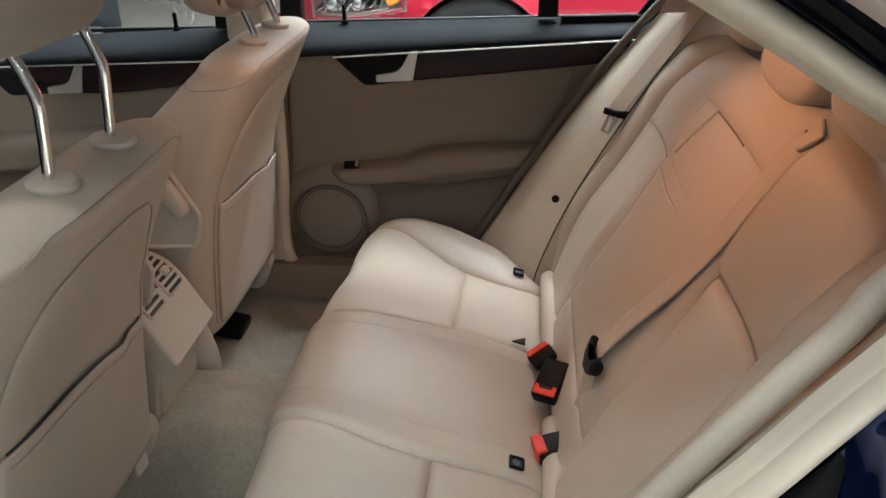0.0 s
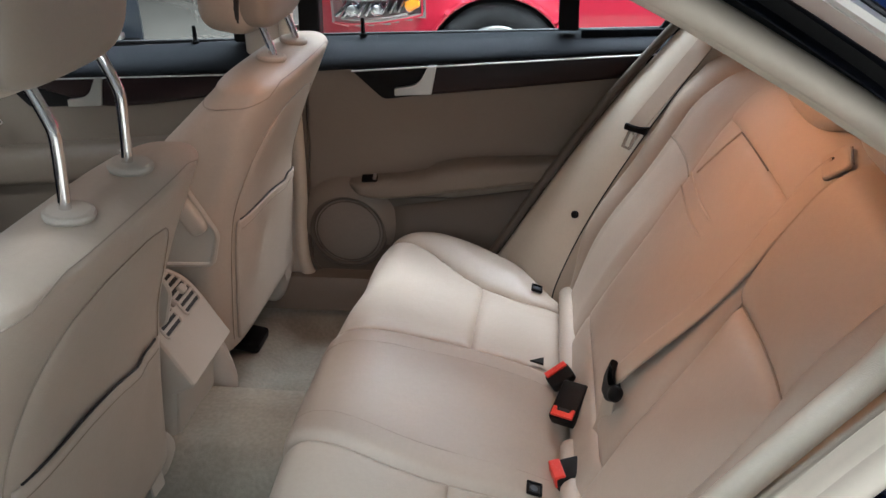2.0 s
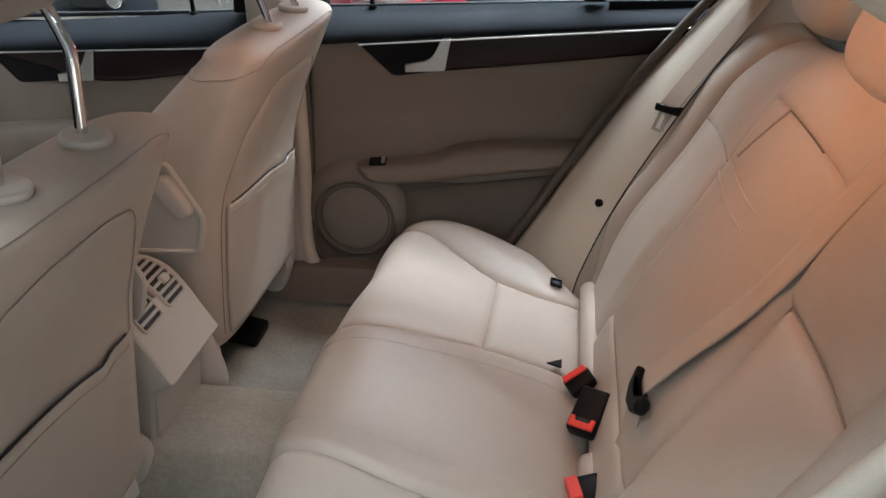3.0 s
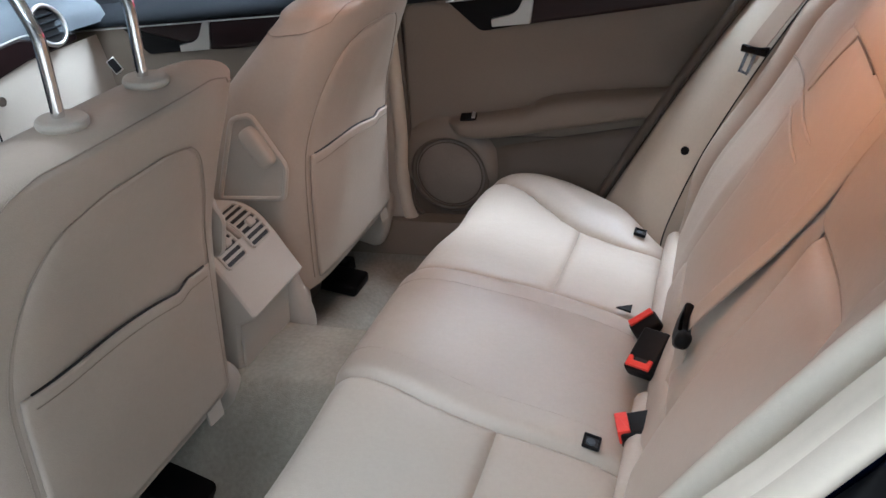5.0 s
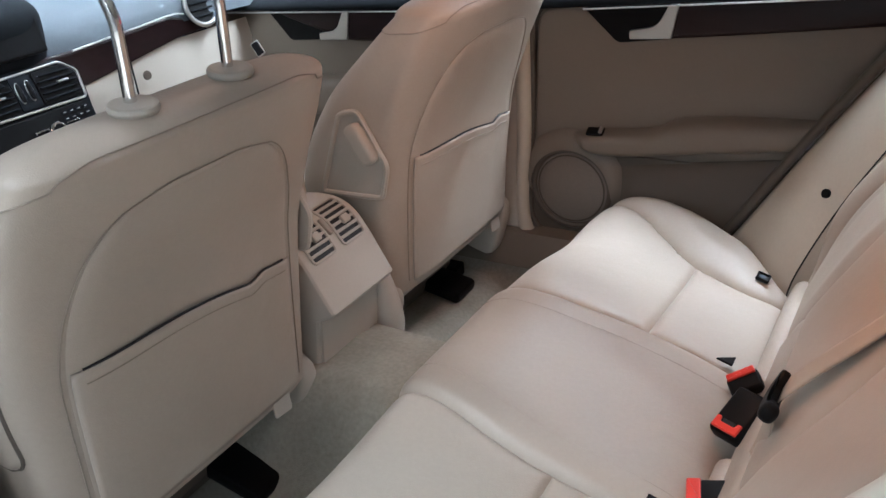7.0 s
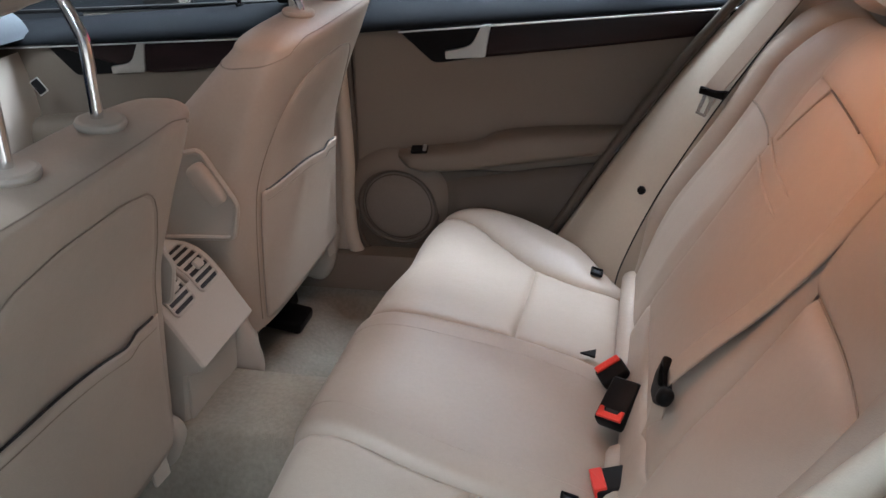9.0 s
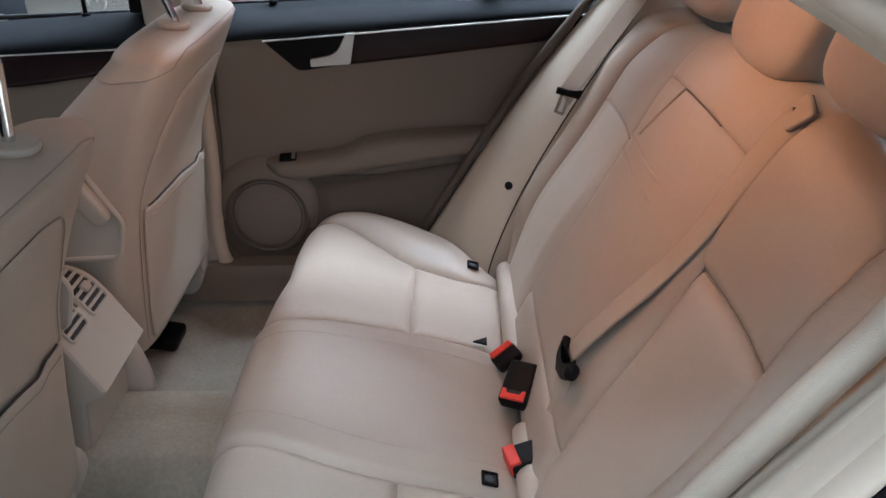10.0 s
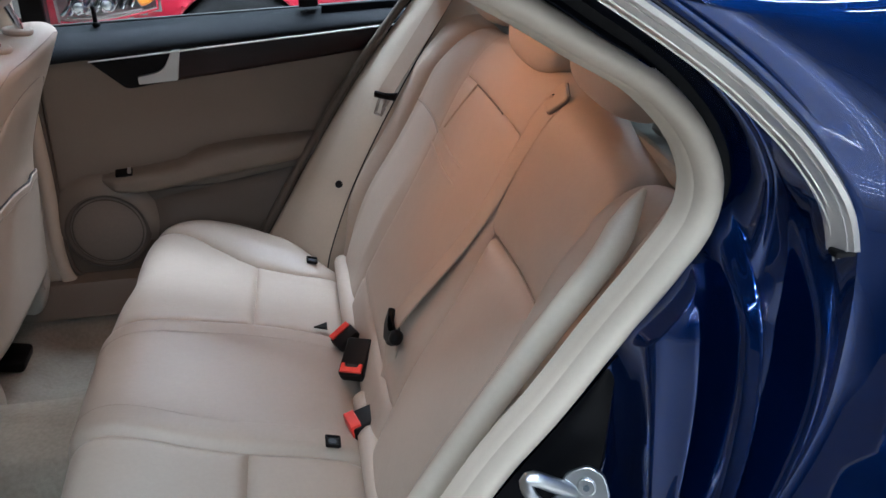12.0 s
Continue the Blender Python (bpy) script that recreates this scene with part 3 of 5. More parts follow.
def make_far_belt():
    b = thing("seat_belt", "beige outer seat belt hanging along the pillar with tongue", "seat belt", "seat belts")
    pts = spline([(0.405, 0.565, 1.12), (0.300, 0.552, 0.975), (0.207, 0.545, 0.845), (0.190, 0.552, 0.815)], 40)
    part("webbing", ribbon(pts, Vector((-0.70, -0.60, 0.3)), 0.040), WEBBING, b)
    m = turned((0.198, 0.543, 0.826), (0.80, -0.35, 0.35), (-0.45, -0.85, 0.2)) @ pose(0, 0, 0, 0, 0, -24) @ Matrix.Scale(0.72, 4)
    part("tongue", plate(rounded([(-0.036, -0.006), (0.034, -0.012), (0.040, 0.014), (0.004, 0.008), (-0.034, 0.014)], 0.005), 0.014, 0.004, m), BLACK, b, "black plastic belt tongue")
    for dx in (-0.012, 0.010):
        part("blade", box(0.0095, 0.052, 0.004, 0.001, m @ pose(dx - 0.012, -0.033, 0.006, 0, 0, -14)), CHROME, b)
    part("blade_end", box(0.028, 0.008, 0.003, 0.001, m @ pose(-0.020, -0.057, 0.006, 0, 0, -14)), CHROME, b)
    return b


make_far_belt()
near_belt = thing("seat_belt", "beige near seat belt end with black anchor at the seat side", "seat belt", "seat belts")
part("webbing", ribbon(spline([(0.075, -0.345, 0.475), (0.12, -0.40, 0.55), (0.19, -0.47, 0.66), (0.27, -0.52, 0.80)], 20), Vector((-0.75, 0.45, 0.4)), 0.044), WEBBING, near_belt)
part("anchor", tube(spline([(0.094, -0.350, 0.524), (0.116, -0.378, 0.562), (0.170, -0.425, 0.648)], 16), [0.006, 0.008, 0.007, 0.005] + [0.003] * 12, 10, 0.6), BLACK, near_belt)


# ---- front seats ----
def seat_section(s):
    """Half width and half depth of the backrest at s metres above its foot."""
    return SEAT_W(s), SEAT_D(s)


SEAT_W = curve([(0, 0.222), (0.15, 0.240), (0.35, 0.250), (0.45, 0.250), (0.53, 0.246), (0.58, 0.238), (0.60, 0.230)])
SEAT_D = curve([(0, 0.085), (0.2, 0.085), (0.45, 0.070), (0.60, 0.052)])
SEAT_X = curve([(0, -0.588), (0.10, -0.582), (0.20, -0.573), (0.35, -0.553), (0.45, -0.518), (0.55, -0.468), (0.60, -0.442)])
FOOT_Z, TOP_S = 0.40, 0.60
AHEAD = curve([(0, 2.1), (0.30, 2.1), (0.45, 2.0), (0.55, 1.7), (0.60, 1.5)])
UPW, BACKW = Vector((0, 0, 1)), Vector((1, 0, 0))
POW = curve([(0, 0.42), (0.42, 0.42), (0.52, 0.50), (0.60, 0.60)])


def seat_middle(s):
    return Vector((SEAT_X(s) - SEAT_D(s), 0, FOOT_Z + s))


def seat_at(s, y, lift=0.0):
    """A point on the rear face of a front backrest, y from its middle."""
    w, d = seat_section(s)
    k = min(0.999, abs(y) / w)
    e = POW(s)
    depth = d * (1 - k ** (2 / e)) ** (e / 2)
    return seat_middle(s) + BACKW * (depth + lift) + Vector((0, y, 0))


def front_seat(side):
    seat = thing("front_seat", "beige leather front seat with map pocket and chrome headrest posts", "seat", "front seats")
    seat.location = (0, -0.345 if side < 0 else 0.374, 0)
    q = lambda t, e: math.copysign(abs(t) ** e, t)

    def shell(u, a):
        k = min(u, 1.0)
        w, d = seat_section(k * TOP_S)
        s, ph = k * TOP_S, 0.0
        if u > 1:
            ph = (u - 1) * math.pi / 2
            w, d = w * (0.70 + 0.30 * math.cos(ph)) * (1 if u < 1.99 else 0.0005), d * (math.cos(ph) * 0.999 + 0.001)
        c, sn = math.cos(a), math.sin(a)
        lift = UPW * (0.026 * math.sin(ph)) if u > 1 else Vector((0, 0, 0))
        return seat_middle(s) + lift + Vector((0, w * q(c, POW(s)), 0)) + BACKW * (d * (1 if sn > 0 else AHEAD(s)) * q(sn, POW(s)))

    us = span(0.13, 1, 40) + [1 + k / 10 for k in range(1, 11)]
    part("backrest", grid(shell, us, [2 * math.pi * k / 96 for k in range(96)], close_v=True), LEATHER, seat)
    # hard panel on the rear face with a rounded top
    half = curve([(0.0, 0.182), (0.12, 0.196), (0.32, 0.197), (0.41, 0.188), (0.47, 0.170), (0.51, 0.145), (0.535, 0.110), (0.545, 0.05)])

    def panel(u, v):
        s = lerp(0.098, 0.545, u)
        y = lerp(-1, 1, v) * half(s)
        rim = 1 - max(abs(2 * v - 1) ** 14, u ** 30)
        slack = 0.0030 * noise.noise(Vector((6 * y + 2 * side, 5 * s, 0.3)))
        return seat_at(s, y, -0.004 + (0.010 + slack) * rim)

    part("rear_panel", grid(panel, span(0, 1, 50), span(0, 1, 40)), LEATHER, seat, "padded leather rear panel")
    rim = [seat_at(s, half(s), 0.0015) for s in span(0.098, 0.542, 50)] + [seat_at(0.545, y, 0.0015) for y in span(0.05, -0.05, 5)] + [seat_at(s, -half(s), 0.0015) for s in span(0.542, 0.098, 50)]
    part("panel_piping", tube(rim, 0.0009, 6), PIPING, seat)

    def edge(v):
        y = 2 * v - 1
        return 0.334 - 0.022 * y + 0.007 * math.cos(3.0 * y) + 0.014 * step(0.48, 0.68, y)

    def pocket(u, v):
        top = edge(v)
        s = lerp(0.095, top, u)
        y = (2 * v - 1) * (half(s) - 0.010)
        gap = 0.003 + 0.0055 * math.sin(math.pi * min(1, max(0, v))) * u ** 3
        loose = 0.0035 * noise.noise(Vector((5 * y + 3 * side, 7 * s, 1.7))) + 0.0016 * noise.noise(Vector((14 * y, 9 * s, 4.1 + side)))
        return seat_at(s, y, 0.007 + (gap + loose * step(0, 0.15, u)) * (1 - abs(2 * v - 1) ** 10))

    pk = part("map_pocket", grid(pocket, span(0, 1, 40), span(0, 1, 50)), LEATHER, seat, "elasticated leather map pocket")
    solid(pk, 0.004)
    part("pocket_hem", tube([pocket(0.93, v) + BACKW * 0.0006 for v in span(0.04, 0.96, 50)], 0.0008, 6), PIPING, seat)
    part("pocket_gap", tube([pocket(1.0, v) + BACKW * -0.004 + UPW * 0.0012 for v in span(0.04, 0.96, 50)], 0.0020, 6), RUBBER, seat)
    # hooked tab at the pocket's lower corner
    m = turned(seat_at(0.088, 0.138, 0.000), (0, 1, 0), (1, 0, 0.1)) @ Matrix.Scale(0.95, 4)
    part("pocket_tab", plate(rounded([(-0.020, -0.030), (0.020, -0.034), (0.024, 0.022), (-0.018, 0.018)], 0.005), 0.005, 0.002, m @ pose(0, 0, -0.003)), PLASTIC, seat)
    part("tab_slot", box(0.040, 0.006, 0.003, 0.001, m @ pose(0.002, 0.026, 0.001, 0, 0, 6)), BLACK, seat)
    # seams of the crown
    def seam_at(a):
        """A point of the seam round the crown, at an angle from the inner side."""
        k = abs(a - 90) / 50
        u = lerp(1.22, 0.985, step(0.55, 1.0, k)) if k < 1 else 0.985 - 0.02 * min(1, k - 1)
        p = shell(u, radians(a))
        return p + (p - seat_middle(0.56)).normalized() * 0.0006

    part("crown_seam", tube([seam_at(a) for a in span(40, 140, 70)], 0.0010, 6), PIPING, seat)
    for lo, hi in ((40, -60), (140, 240)):
        part("flank_seam", tube([seam_at(a) for a in span(lo, hi, 40)], 0.0010, 6), PIPING, seat)
    # lever plate on the inner flank
    inner = -side
    m = turned((-0.615, inner * 0.2515, 0.77), (1, 0, 0), (0, inner, 0))
    fl = 1 if inner < 0 else -1
    pts = [(-0.100, fl * -0.078), (-0.038, fl * 0.074), (0.002, fl * 0.082), (0.052, fl * -0.012), (0.034, fl * -0.074)]
    ol = rounded(pts, 0.012)
    part("flank_plate_rim", tube([m @ Vector((x, y, 0.004)) for x, y in ol], 0.005, 8, closed=True), PLASTIC, seat)
    part("flank_plate", plate(ol, 0.004, 0.001, m), PLASTIC, seat)
    part("release_lever", pillow(0.078, 0.036, 0.026, 0.55, 14, 24, m @ pose(0.008, fl * 0.026, 0.012, 0, 0, fl * -60)), PLASTIC, seat, "beige plastic release lever")
    # outer flank insert
    def flank_skin(z, back, lift):
        """A point of the outer flank, a given way ahead of the rear face."""
        s = z - FOOT_Z
        w, d = seat_section(s)
        c = seat_middle(s)
        x = SEAT_X(s) - back
        k = min(0.98, abs(x - c.x) / (d if x > c.x else AHEAD(s) * d))
        return Vector((x, -inner * (w * (1 - k ** (2 / POW(s))) ** (POW(s) / 2) + lift), z))

    def insert(u, v):
        r = 0.028
        z = lerp(0.632, 0.938, v)
        e = min(v, 1 - v) * 0.306
        cut = r - math.sqrt(max(0, r * r - (r - e) ** 2)) if e < r else 0
        back = lerp(0.034 + cut + 0.012 * math.sin(math.pi * v), 0.150 - cut, u)
        rim = min(1, 8 * min(u, 1 - u)) * min(1, e / 0.012)
        return flank_skin(z, back, 0.0005 + 0.008 * rim ** 0.6)

    part("flank_insert", grid(insert, span(0, 1, 24), span(0, 1, 50)), LEATHER, seat, "padded insert on the seat's outer flank")
    edge_line = [insert(0, v) for v in span(0, 1, 40)] + [insert(1, v) for v in span(1, 0, 40)]
    part("insert_seam", tube(edge_line, 0.0028, 6, closed=True), DOOR_PLASTIC, seat)
    # cushion and base, under the backrest
    part("cushion", pillow(0.50, 0.50, 0.17, 0.4, m=pose(-0.93, 0, 0.46, 0, 6, 0)), LEATHER, seat)
    part("base", box(0.40, 0.40, 0.11, 0.03, pose(-0.935, 0, 0.345)), DOOR_PLASTIC, seat)
    part("hinge_cover", pillow(0.10, 0.05, 0.16, 0.55, 16, 24, pose(-0.655, 0.225, 0.43, 0, 18, 0)), PLASTIC, seat)
    part("hinge_cover", pillow(0.10, 0.05, 0.16, 0.55, 16, 24, pose(-0.655, -0.225, 0.43, 0, 18, 0)), PLASTIC, seat)
    for dy in (-0.18, 0.18):
        part("seat_rail", box(0.42, 0.045, 0.035, 0.006, pose(-0.92, dy, 0.305)), BLACK, seat)
    part("rail_cover", box(0.20, 0.095 if side < 0 else 0.085, 0.030, 0.010, pose(-0.722 if side < 0 else -0.748, 0.128 if side < 0 else 0.105, 0.318, 0, 10, 0), 3), BLACK, seat, "black plastic seat rail cover")
    # headrest
    up = 1.150 if side < 0 else 1.065
    for dy in (-0.072, 0.072):
        part("bushing", cyl(0.0275, 0.011, 0.0048, pose(-0.490, dy + (0.012 if side < 0 else 0), 1.030, 0, 8, 0), 28), PLASTIC, seat)
        dy += 0.012 if side < 0 else 0
        path = spline([(-0.497, dy, 1.00), (-0.486, dy, up - 0.045), (-0.488, dy, up - 0.02), (-0.507, dy, up + 0.03), (-0.53, dy, up + 0.06)], 24)
        part("post", tube(path, 0.0068, 14), CHROME, seat, "chrome headrest post")
    pad = part("headrest", pillow(0.115, 0.27, 0.20, 0.55, 36, 48, pose(-0.545, 0, up + 0.105, 0, 10, 0)), LEATHER, seat, "padded leather headrest")
    part("headrest_shell", pillow(0.080, 0.262, 0.188, 0.5, 30, 40, pose(-0.497, 0, up + 0.110, 0, 10, 0)), HEAD_SHELL, pad, "taupe plastic rear shell")
    part("shell_gap", pillow(0.020, 0.268, 0.197, 0.5, 20, 40, pose(-0.516, 0, up + 0.108, 0, 10, 0)), RUBBER, pad, "dark gap round the shell")
    part("headrest_seam", tube([pose(-0.545, 0, up + 0.105, 0, 10, 0) @ Vector((0.0578 * math.copysign(abs(math.cos(t)) ** 0.55, math.cos(t)) * 0.93, 0.1355 * math.copysign(abs(math.sin(t)) ** 0.55, math.sin(t)) * 0.93, -0.058)) for t in (2 * math.pi * k / 60 for k in range(60))], 0.0012, 6, closed=True), PIPING, pad)
    return seat


front_seat(-1)
front_seat(1)


# ---- car body: opening, jamb, outer skin ----
def facing(y, out=-1):
    """A pose that lays a drawing in x and z on the plane at y, rising towards -y or +y."""
    return Matrix.Translation((0, y, 0)) @ (Matrix(((1, 0, 0), (0, 0, out), (0, 1, 0))).to_4x4())


OPENING = [(-0.60, -0.60, 1.355), (-0.35, -0.60, 1.392), (-0.10, -0.615, 1.384), (0.066, -0.630, 1.311), (0.177, -0.632, 1.250), (0.239, -0.632, 1.212), (0.292, -0.632, 1.180), (0.330, -0.632, 1.143), (0.352, -0.632, 1.107), (0.360, -0.633, 1.072), (0.352, -0.635, 1.035), (0.325, -0.637, 0.995), (0.275, -0.638, 0.930), (0.225, -0.64, 0.862), (0.165, -0.64, 0.785), (0.08, -0.65, 0.655), (-0.01, -0.66, 0.50), (-0.07, -0.66, 0.42), (-0.16, -0.66, 0.375), (-0.30, -0.66, 0.362), (-0.60, -0.66, 0.362), (-0.655, -0.66, 0.42), (-0.665, -0.65, 0.75), (-0.645, -0.62, 1.20), (-0.625, -0.605, 1.32)]
LOOP = spline(OPENING, 220, closed=True)
car_body = thing("car_body", "dark blue metallic sedan body with open rear door", "car")
IN = Vector((0, -1, 0))
part("door_seal", sweep(LOOP, [(0.000, -0.014), (0.001, -0.002), (-0.0005, 0.004), (-0.004, 0.0085), (-0.008, 0.0108), (-0.012, 0.0106), (-0.016, 0.0082), (-0.0195, 0.003), (-0.0215, -0.004), (-0.022, -0.014)], IN, closed=True), SEAL, car_body, "ivory rubber door seal")
part("seal_carrier", sweep(LOOP, [(-0.004, -0.010), (0.034, -0.008), (0.034, -0.014), (-0.004, -0.016)], IN, closed=True), BLACK, car_body, "black rubber carrier of the seal")
part("seal_wall", sweep(LOOP, [(-0.017, -0.012), (-0.0215, -0.008), (-0.0235, -0.011), (-0.0245, -0.017), (-0.026, -0.022), (-0.0275, -0.030), (-0.024, -0.030)], IN, closed=True), SEAL, car_body, "inner flange under the door seal")

# trim between the seal and the seat on the lower rear edge, with its rolled shoulder
rear_low = spline([(0.368, -0.60, 1.075), (0.345, -0.60, 1.005), (0.30, -0.60, 0.955), (0.24, -0.60, 0.872), (0.165, -0.605, 0.765), (0.07, -0.615, 0.62), (-0.01, -0.62, 0.49), (-0.06, -0.62, 0.40)], 50)
inner_low = spline([(0.405, -0.50, 1.055), (0.385, -0.485, 1.005), (0.322, -0.485, 0.915), (0.245, -0.485, 0.825), (0.165, -0.485, 0.725), (0.085, -0.475, 0.615), (0.03, -0.48, 0.50), (0.0, -0.50, 0.40)], 50)


def side_trim(u, v):
    i = int(round(u * 49))
    a, b = rear_low[i], inner_low[i]
    p = a.lerp(b, v)
    up = Vector((-0.62, 0.0, 0.55)).normalized()
    roll = 0.010 * math.exp(-((v - 0.10) / 0.10) ** 2) - 0.007 * math.exp(-((v - 0.27) / 0.05) ** 2) + 0.004 * math.exp(-((v - 0.40) / 0.08) ** 2) - 0.02 * max(0, v - 0.8) / 0.2
    return p + up * (roll * step(-0.02, 0.10, u) * step(1.05, 0.85, u))


solid(part("side_trim", grid(side_trim, span(0, 1, 50), span(0, 1, 36)), SIDE_PAD, car_body, "rolled beige side bolster trim"), 0.006)
roll_line = spline([(0.345, -0.512, 1.026), (0.332, -0.517, 1.010), (0.304, -0.523, 0.960), (0.256, -0.527, 0.897), (0.181, -0.528, 0.792), (0.096, -0.528, 0.660), (0.016, -0.53, 0.522), (-0.03, -0.53, 0.43)], 60)
part("side_roll", tube(roll_line, [0.003, 0.008, 0.012, 0.015] + [0.018] * 56, 20, 0.85), SIDE_PAD, car_body, "rolled ivory leather side pad")
part("side_trim_seam", tube([side_trim(u, 0.27) + Vector((-0.001, 0, 0.001)) for u in span(0.04, 0.95, 46)], 0.0012, 6), PIPING, car_body)

# painted jamb between the seal and the outer skin
JAMB_A = spline([(-0.62, -0.615, 1.36), (-0.35, -0.615, 1.397), (-0.10, -0.628, 1.389), (0.071, -0.642, 1.320), (0.181, -0.645, 1.257), (0.241, -0.645, 1.217), (0.293, -0.645, 1.182), (0.331, -0.645, 1.145), (0.354, -0.645, 1.108), (0.362, -0.645, 1.072), (0.356, -0.645, 1.050), (0.327, -0.648, 0.993), (0.277, -0.65, 0.928), (0.227, -0.65, 0.860), (0.167, -0.65, 0.783), (0.082, -0.66, 0.652), (-0.008, -0.67, 0.497)], 130)
JAMB_B = spline([(-0.60, -0.68, 1.425), (-0.35, -0.68, 1.44), (-0.08, -0.69, 1.412), (0.095, -0.700, 1.343), (0.200, -0.702, 1.284), (0.300, -0.706, 1.218), (0.358, -0.710, 1.170), (0.391, -0.714, 1.135), (0.415, -0.720, 1.099), (0.423, -0.728, 1.065), (0.424, -0.738, 1.020), (0.422, -0.745, 0.970), (0.416, -0.750, 0.920), (0.397, -0.755, 0.865), (0.360, -0.760, 0.790), (0.29, -0.77, 0.66), (0.20, -0.775, 0.50)], 130)


RIDGES = curve([(-3.0, 0.040), (-0.10, 0.040), (0.0, 0.014), (0.04, 0.003), (0.10, 0.0), (0.30, 0.002), (0.345, 0.010), (0.375, 0.050), (0.47, 0.052), (0.505, 0.010), (0.53, 0.001), (0.60, 0.001), (0.625, 0.010), (0.655, 0.056), (0.83, 0.056), (0.865, 0.010), (0.90, 0.001), (0.93, 0.004), (0.955, 0.012), (0.975, 0.008), (1.0, 0.004)])
GULLY = curve([(0.0, 0.0), (0.10, 0.012), (0.22, 0.040), (0.40, 0.036), (0.55, 0.022), (0.70, 0.034), (0.86, 0.026), (1.0, 0.0)])


def jamb_r(p, c):
    edge = 0.284 - 1.2 * max(0, 0.80 - p.z) ** 1.5
    return (p.x - edge) / max(0.05, c.x - edge)


def jamb(u, v):
    k = u * (len(JAMB_A) - 1)
    i = min(len(JAMB_A) - 2, int(k))
    a, c = JAMB_A[i].lerp(JAMB_A[i + 1], k - i), JAMB_B[i].lerp(JAMB_B[i + 1], k - i)
    a = a + (a - c) * 0.15
    p = a.lerp(c, v)
    low = step(1.07, 0.96, p.z)
    r = jamb_r(p, c)
    p.y = lerp(p.y, lerp(-0.672, c.y, step(0.0, 1.0, r)), low * min(1, v * 12))
    p.y -= 0.17 * max(0, 0.97 - p.z) * step(0.0, 0.08, r) * min(1, max(0, 3 * (1 - r)))
    p.y += lerp(GULLY(v), RIDGES(min(1, r)), low) * min(1, v * 12)
    return p


verts, faces = grid(jamb, span(0.53, 1, 170), span(0, 1, 130))
part("door_jamb", (verts, faces), BLUE, car_body, "pressed blue door jamb with ridges", sharp=60)
# black sheet laid across the deep end of the jamb, by the striker
SHEET_IN = curve([(0.40, -0.05), (0.497, 0.0), (0.652, 0.085), (0.783, 0.170), (0.860, 0.230), (0.928, 0.280), (0.96, 0.30)])


def recess_sheet(u, v):
    z = lerp(0.45, 0.936, u)
    edge = 0.284 - 1.2 * max(0, 0.80 - z) ** 1.5
    x0 = SHEET_IN(z)
    return Vector((lerp(x0, max(x0 + 0.002, edge - 0.006), v), -0.640 + 0.02 * step(0.94, 1.0, v) + 0.008 * math.sin(math.pi * v), z))


part("recess_sheet", grid(recess_sheet, span(0, 1, 50), span(0, 1, 24)), BLACK, car_body, "black sheet over the jamb recess round the striker")
# upper half of the same blue jamb; its shadow is in the paint colour
part("roof_jamb", grid(jamb, span(0, 0.53, 90), span(0, 1, 50)), SHADED_BLUE, car_body, "upper door jamb, blue paint darkened to near black for its shade", sharp=60)


def skin_y(x, z):
    """How far out the near body side lies."""
    f = curve([(0.2, -0.80), (0.5, -0.86), (0.75, -0.865), (0.90, -0.835), (0.98, -0.785), (1.05, -0.742), (1.15, -0.722), (1.25, -0.700), (1.36, -0.655), (1.42, -0.60)])(z)
    return f + 0.05 * step(0.5, 2.0, x)


def quarter(u, v):
    i = int(round(u * 129))
    b = JAMB_B[i]
    end = Vector((lerp(-0.2, 1.9, step(0.0, 0.5, u)), 0, lerp(1.46, lerp(0.98, 0.40, step(0.62, 1.0, u)), step(0.15, 0.62, u))))
    x, z = lerp(b.x, end.x, v), lerp(b.z, end.z, v)
    y = lerp(b.y, skin_y(x, z), step(0.0, 0.06, v))
    if v < 0.012:
        y += 0.010
    return Vector((x, y, z))


part("quarter_panel", grid(quarter, span(0, 1, 130), [0, 0.004, 0.010, 0.02, 0.04] + span(0.07, 1, 40)), BLUE, car_body, "glossy dark blue quarter panel", sharp=60)
# bright window trim, stepped, ending at the belt line
CHROME_LINE = [JAMB_B[k] + Vector((-0.004, -0.004, -0.003)) for k in range(0, next(i for i, p in enumerate(JAMB_B) if p.x > 0.3 and p.z < 1.062))]
part("window_trim", sweep(CHROME_LINE, [(-0.028, -0.013), (-0.0275, -0.008), (-0.0145, 0.0030), (-0.0132, 0.0020), (-0.0095, 0.0075), (-0.003, 0.0095), (0.001, 0.006), (0.002, -0.006)], IN, scales=[lerp(0.66, 0.56, step(0.45, 0.75, k / len(CHROME_LINE))) for k in range(len(CHROME_LINE))]), ANODISED, car_body, "brushed aluminium window trim")
for k in range(4):
    part("trim_rib", tube([p + Vector((-0.003 - 0.0030 * k, 0.0015 + 0.0013 * k, -0.005 - 0.0022 * k)) for p in CHROME_LINE[-22:]], 0.0009, 6), SATIN, car_body)
part("trim_groove", sweep([p + Vector((0, 0.001, 0)) for p in CHROME_LINE], [(0.0015, -0.004), (0.0018, 0.001), (0.0034, 0.001), (0.0036, -0.004)], IN), RUBBER, car_body)
part("trim_end_cap", box(0.018, 0.012, 0.006, 0.002, Matrix.Translation(CHROME_LINE[-1] + Vector((-0.008, 0.003, -0.003)))), BLACK, car_body)


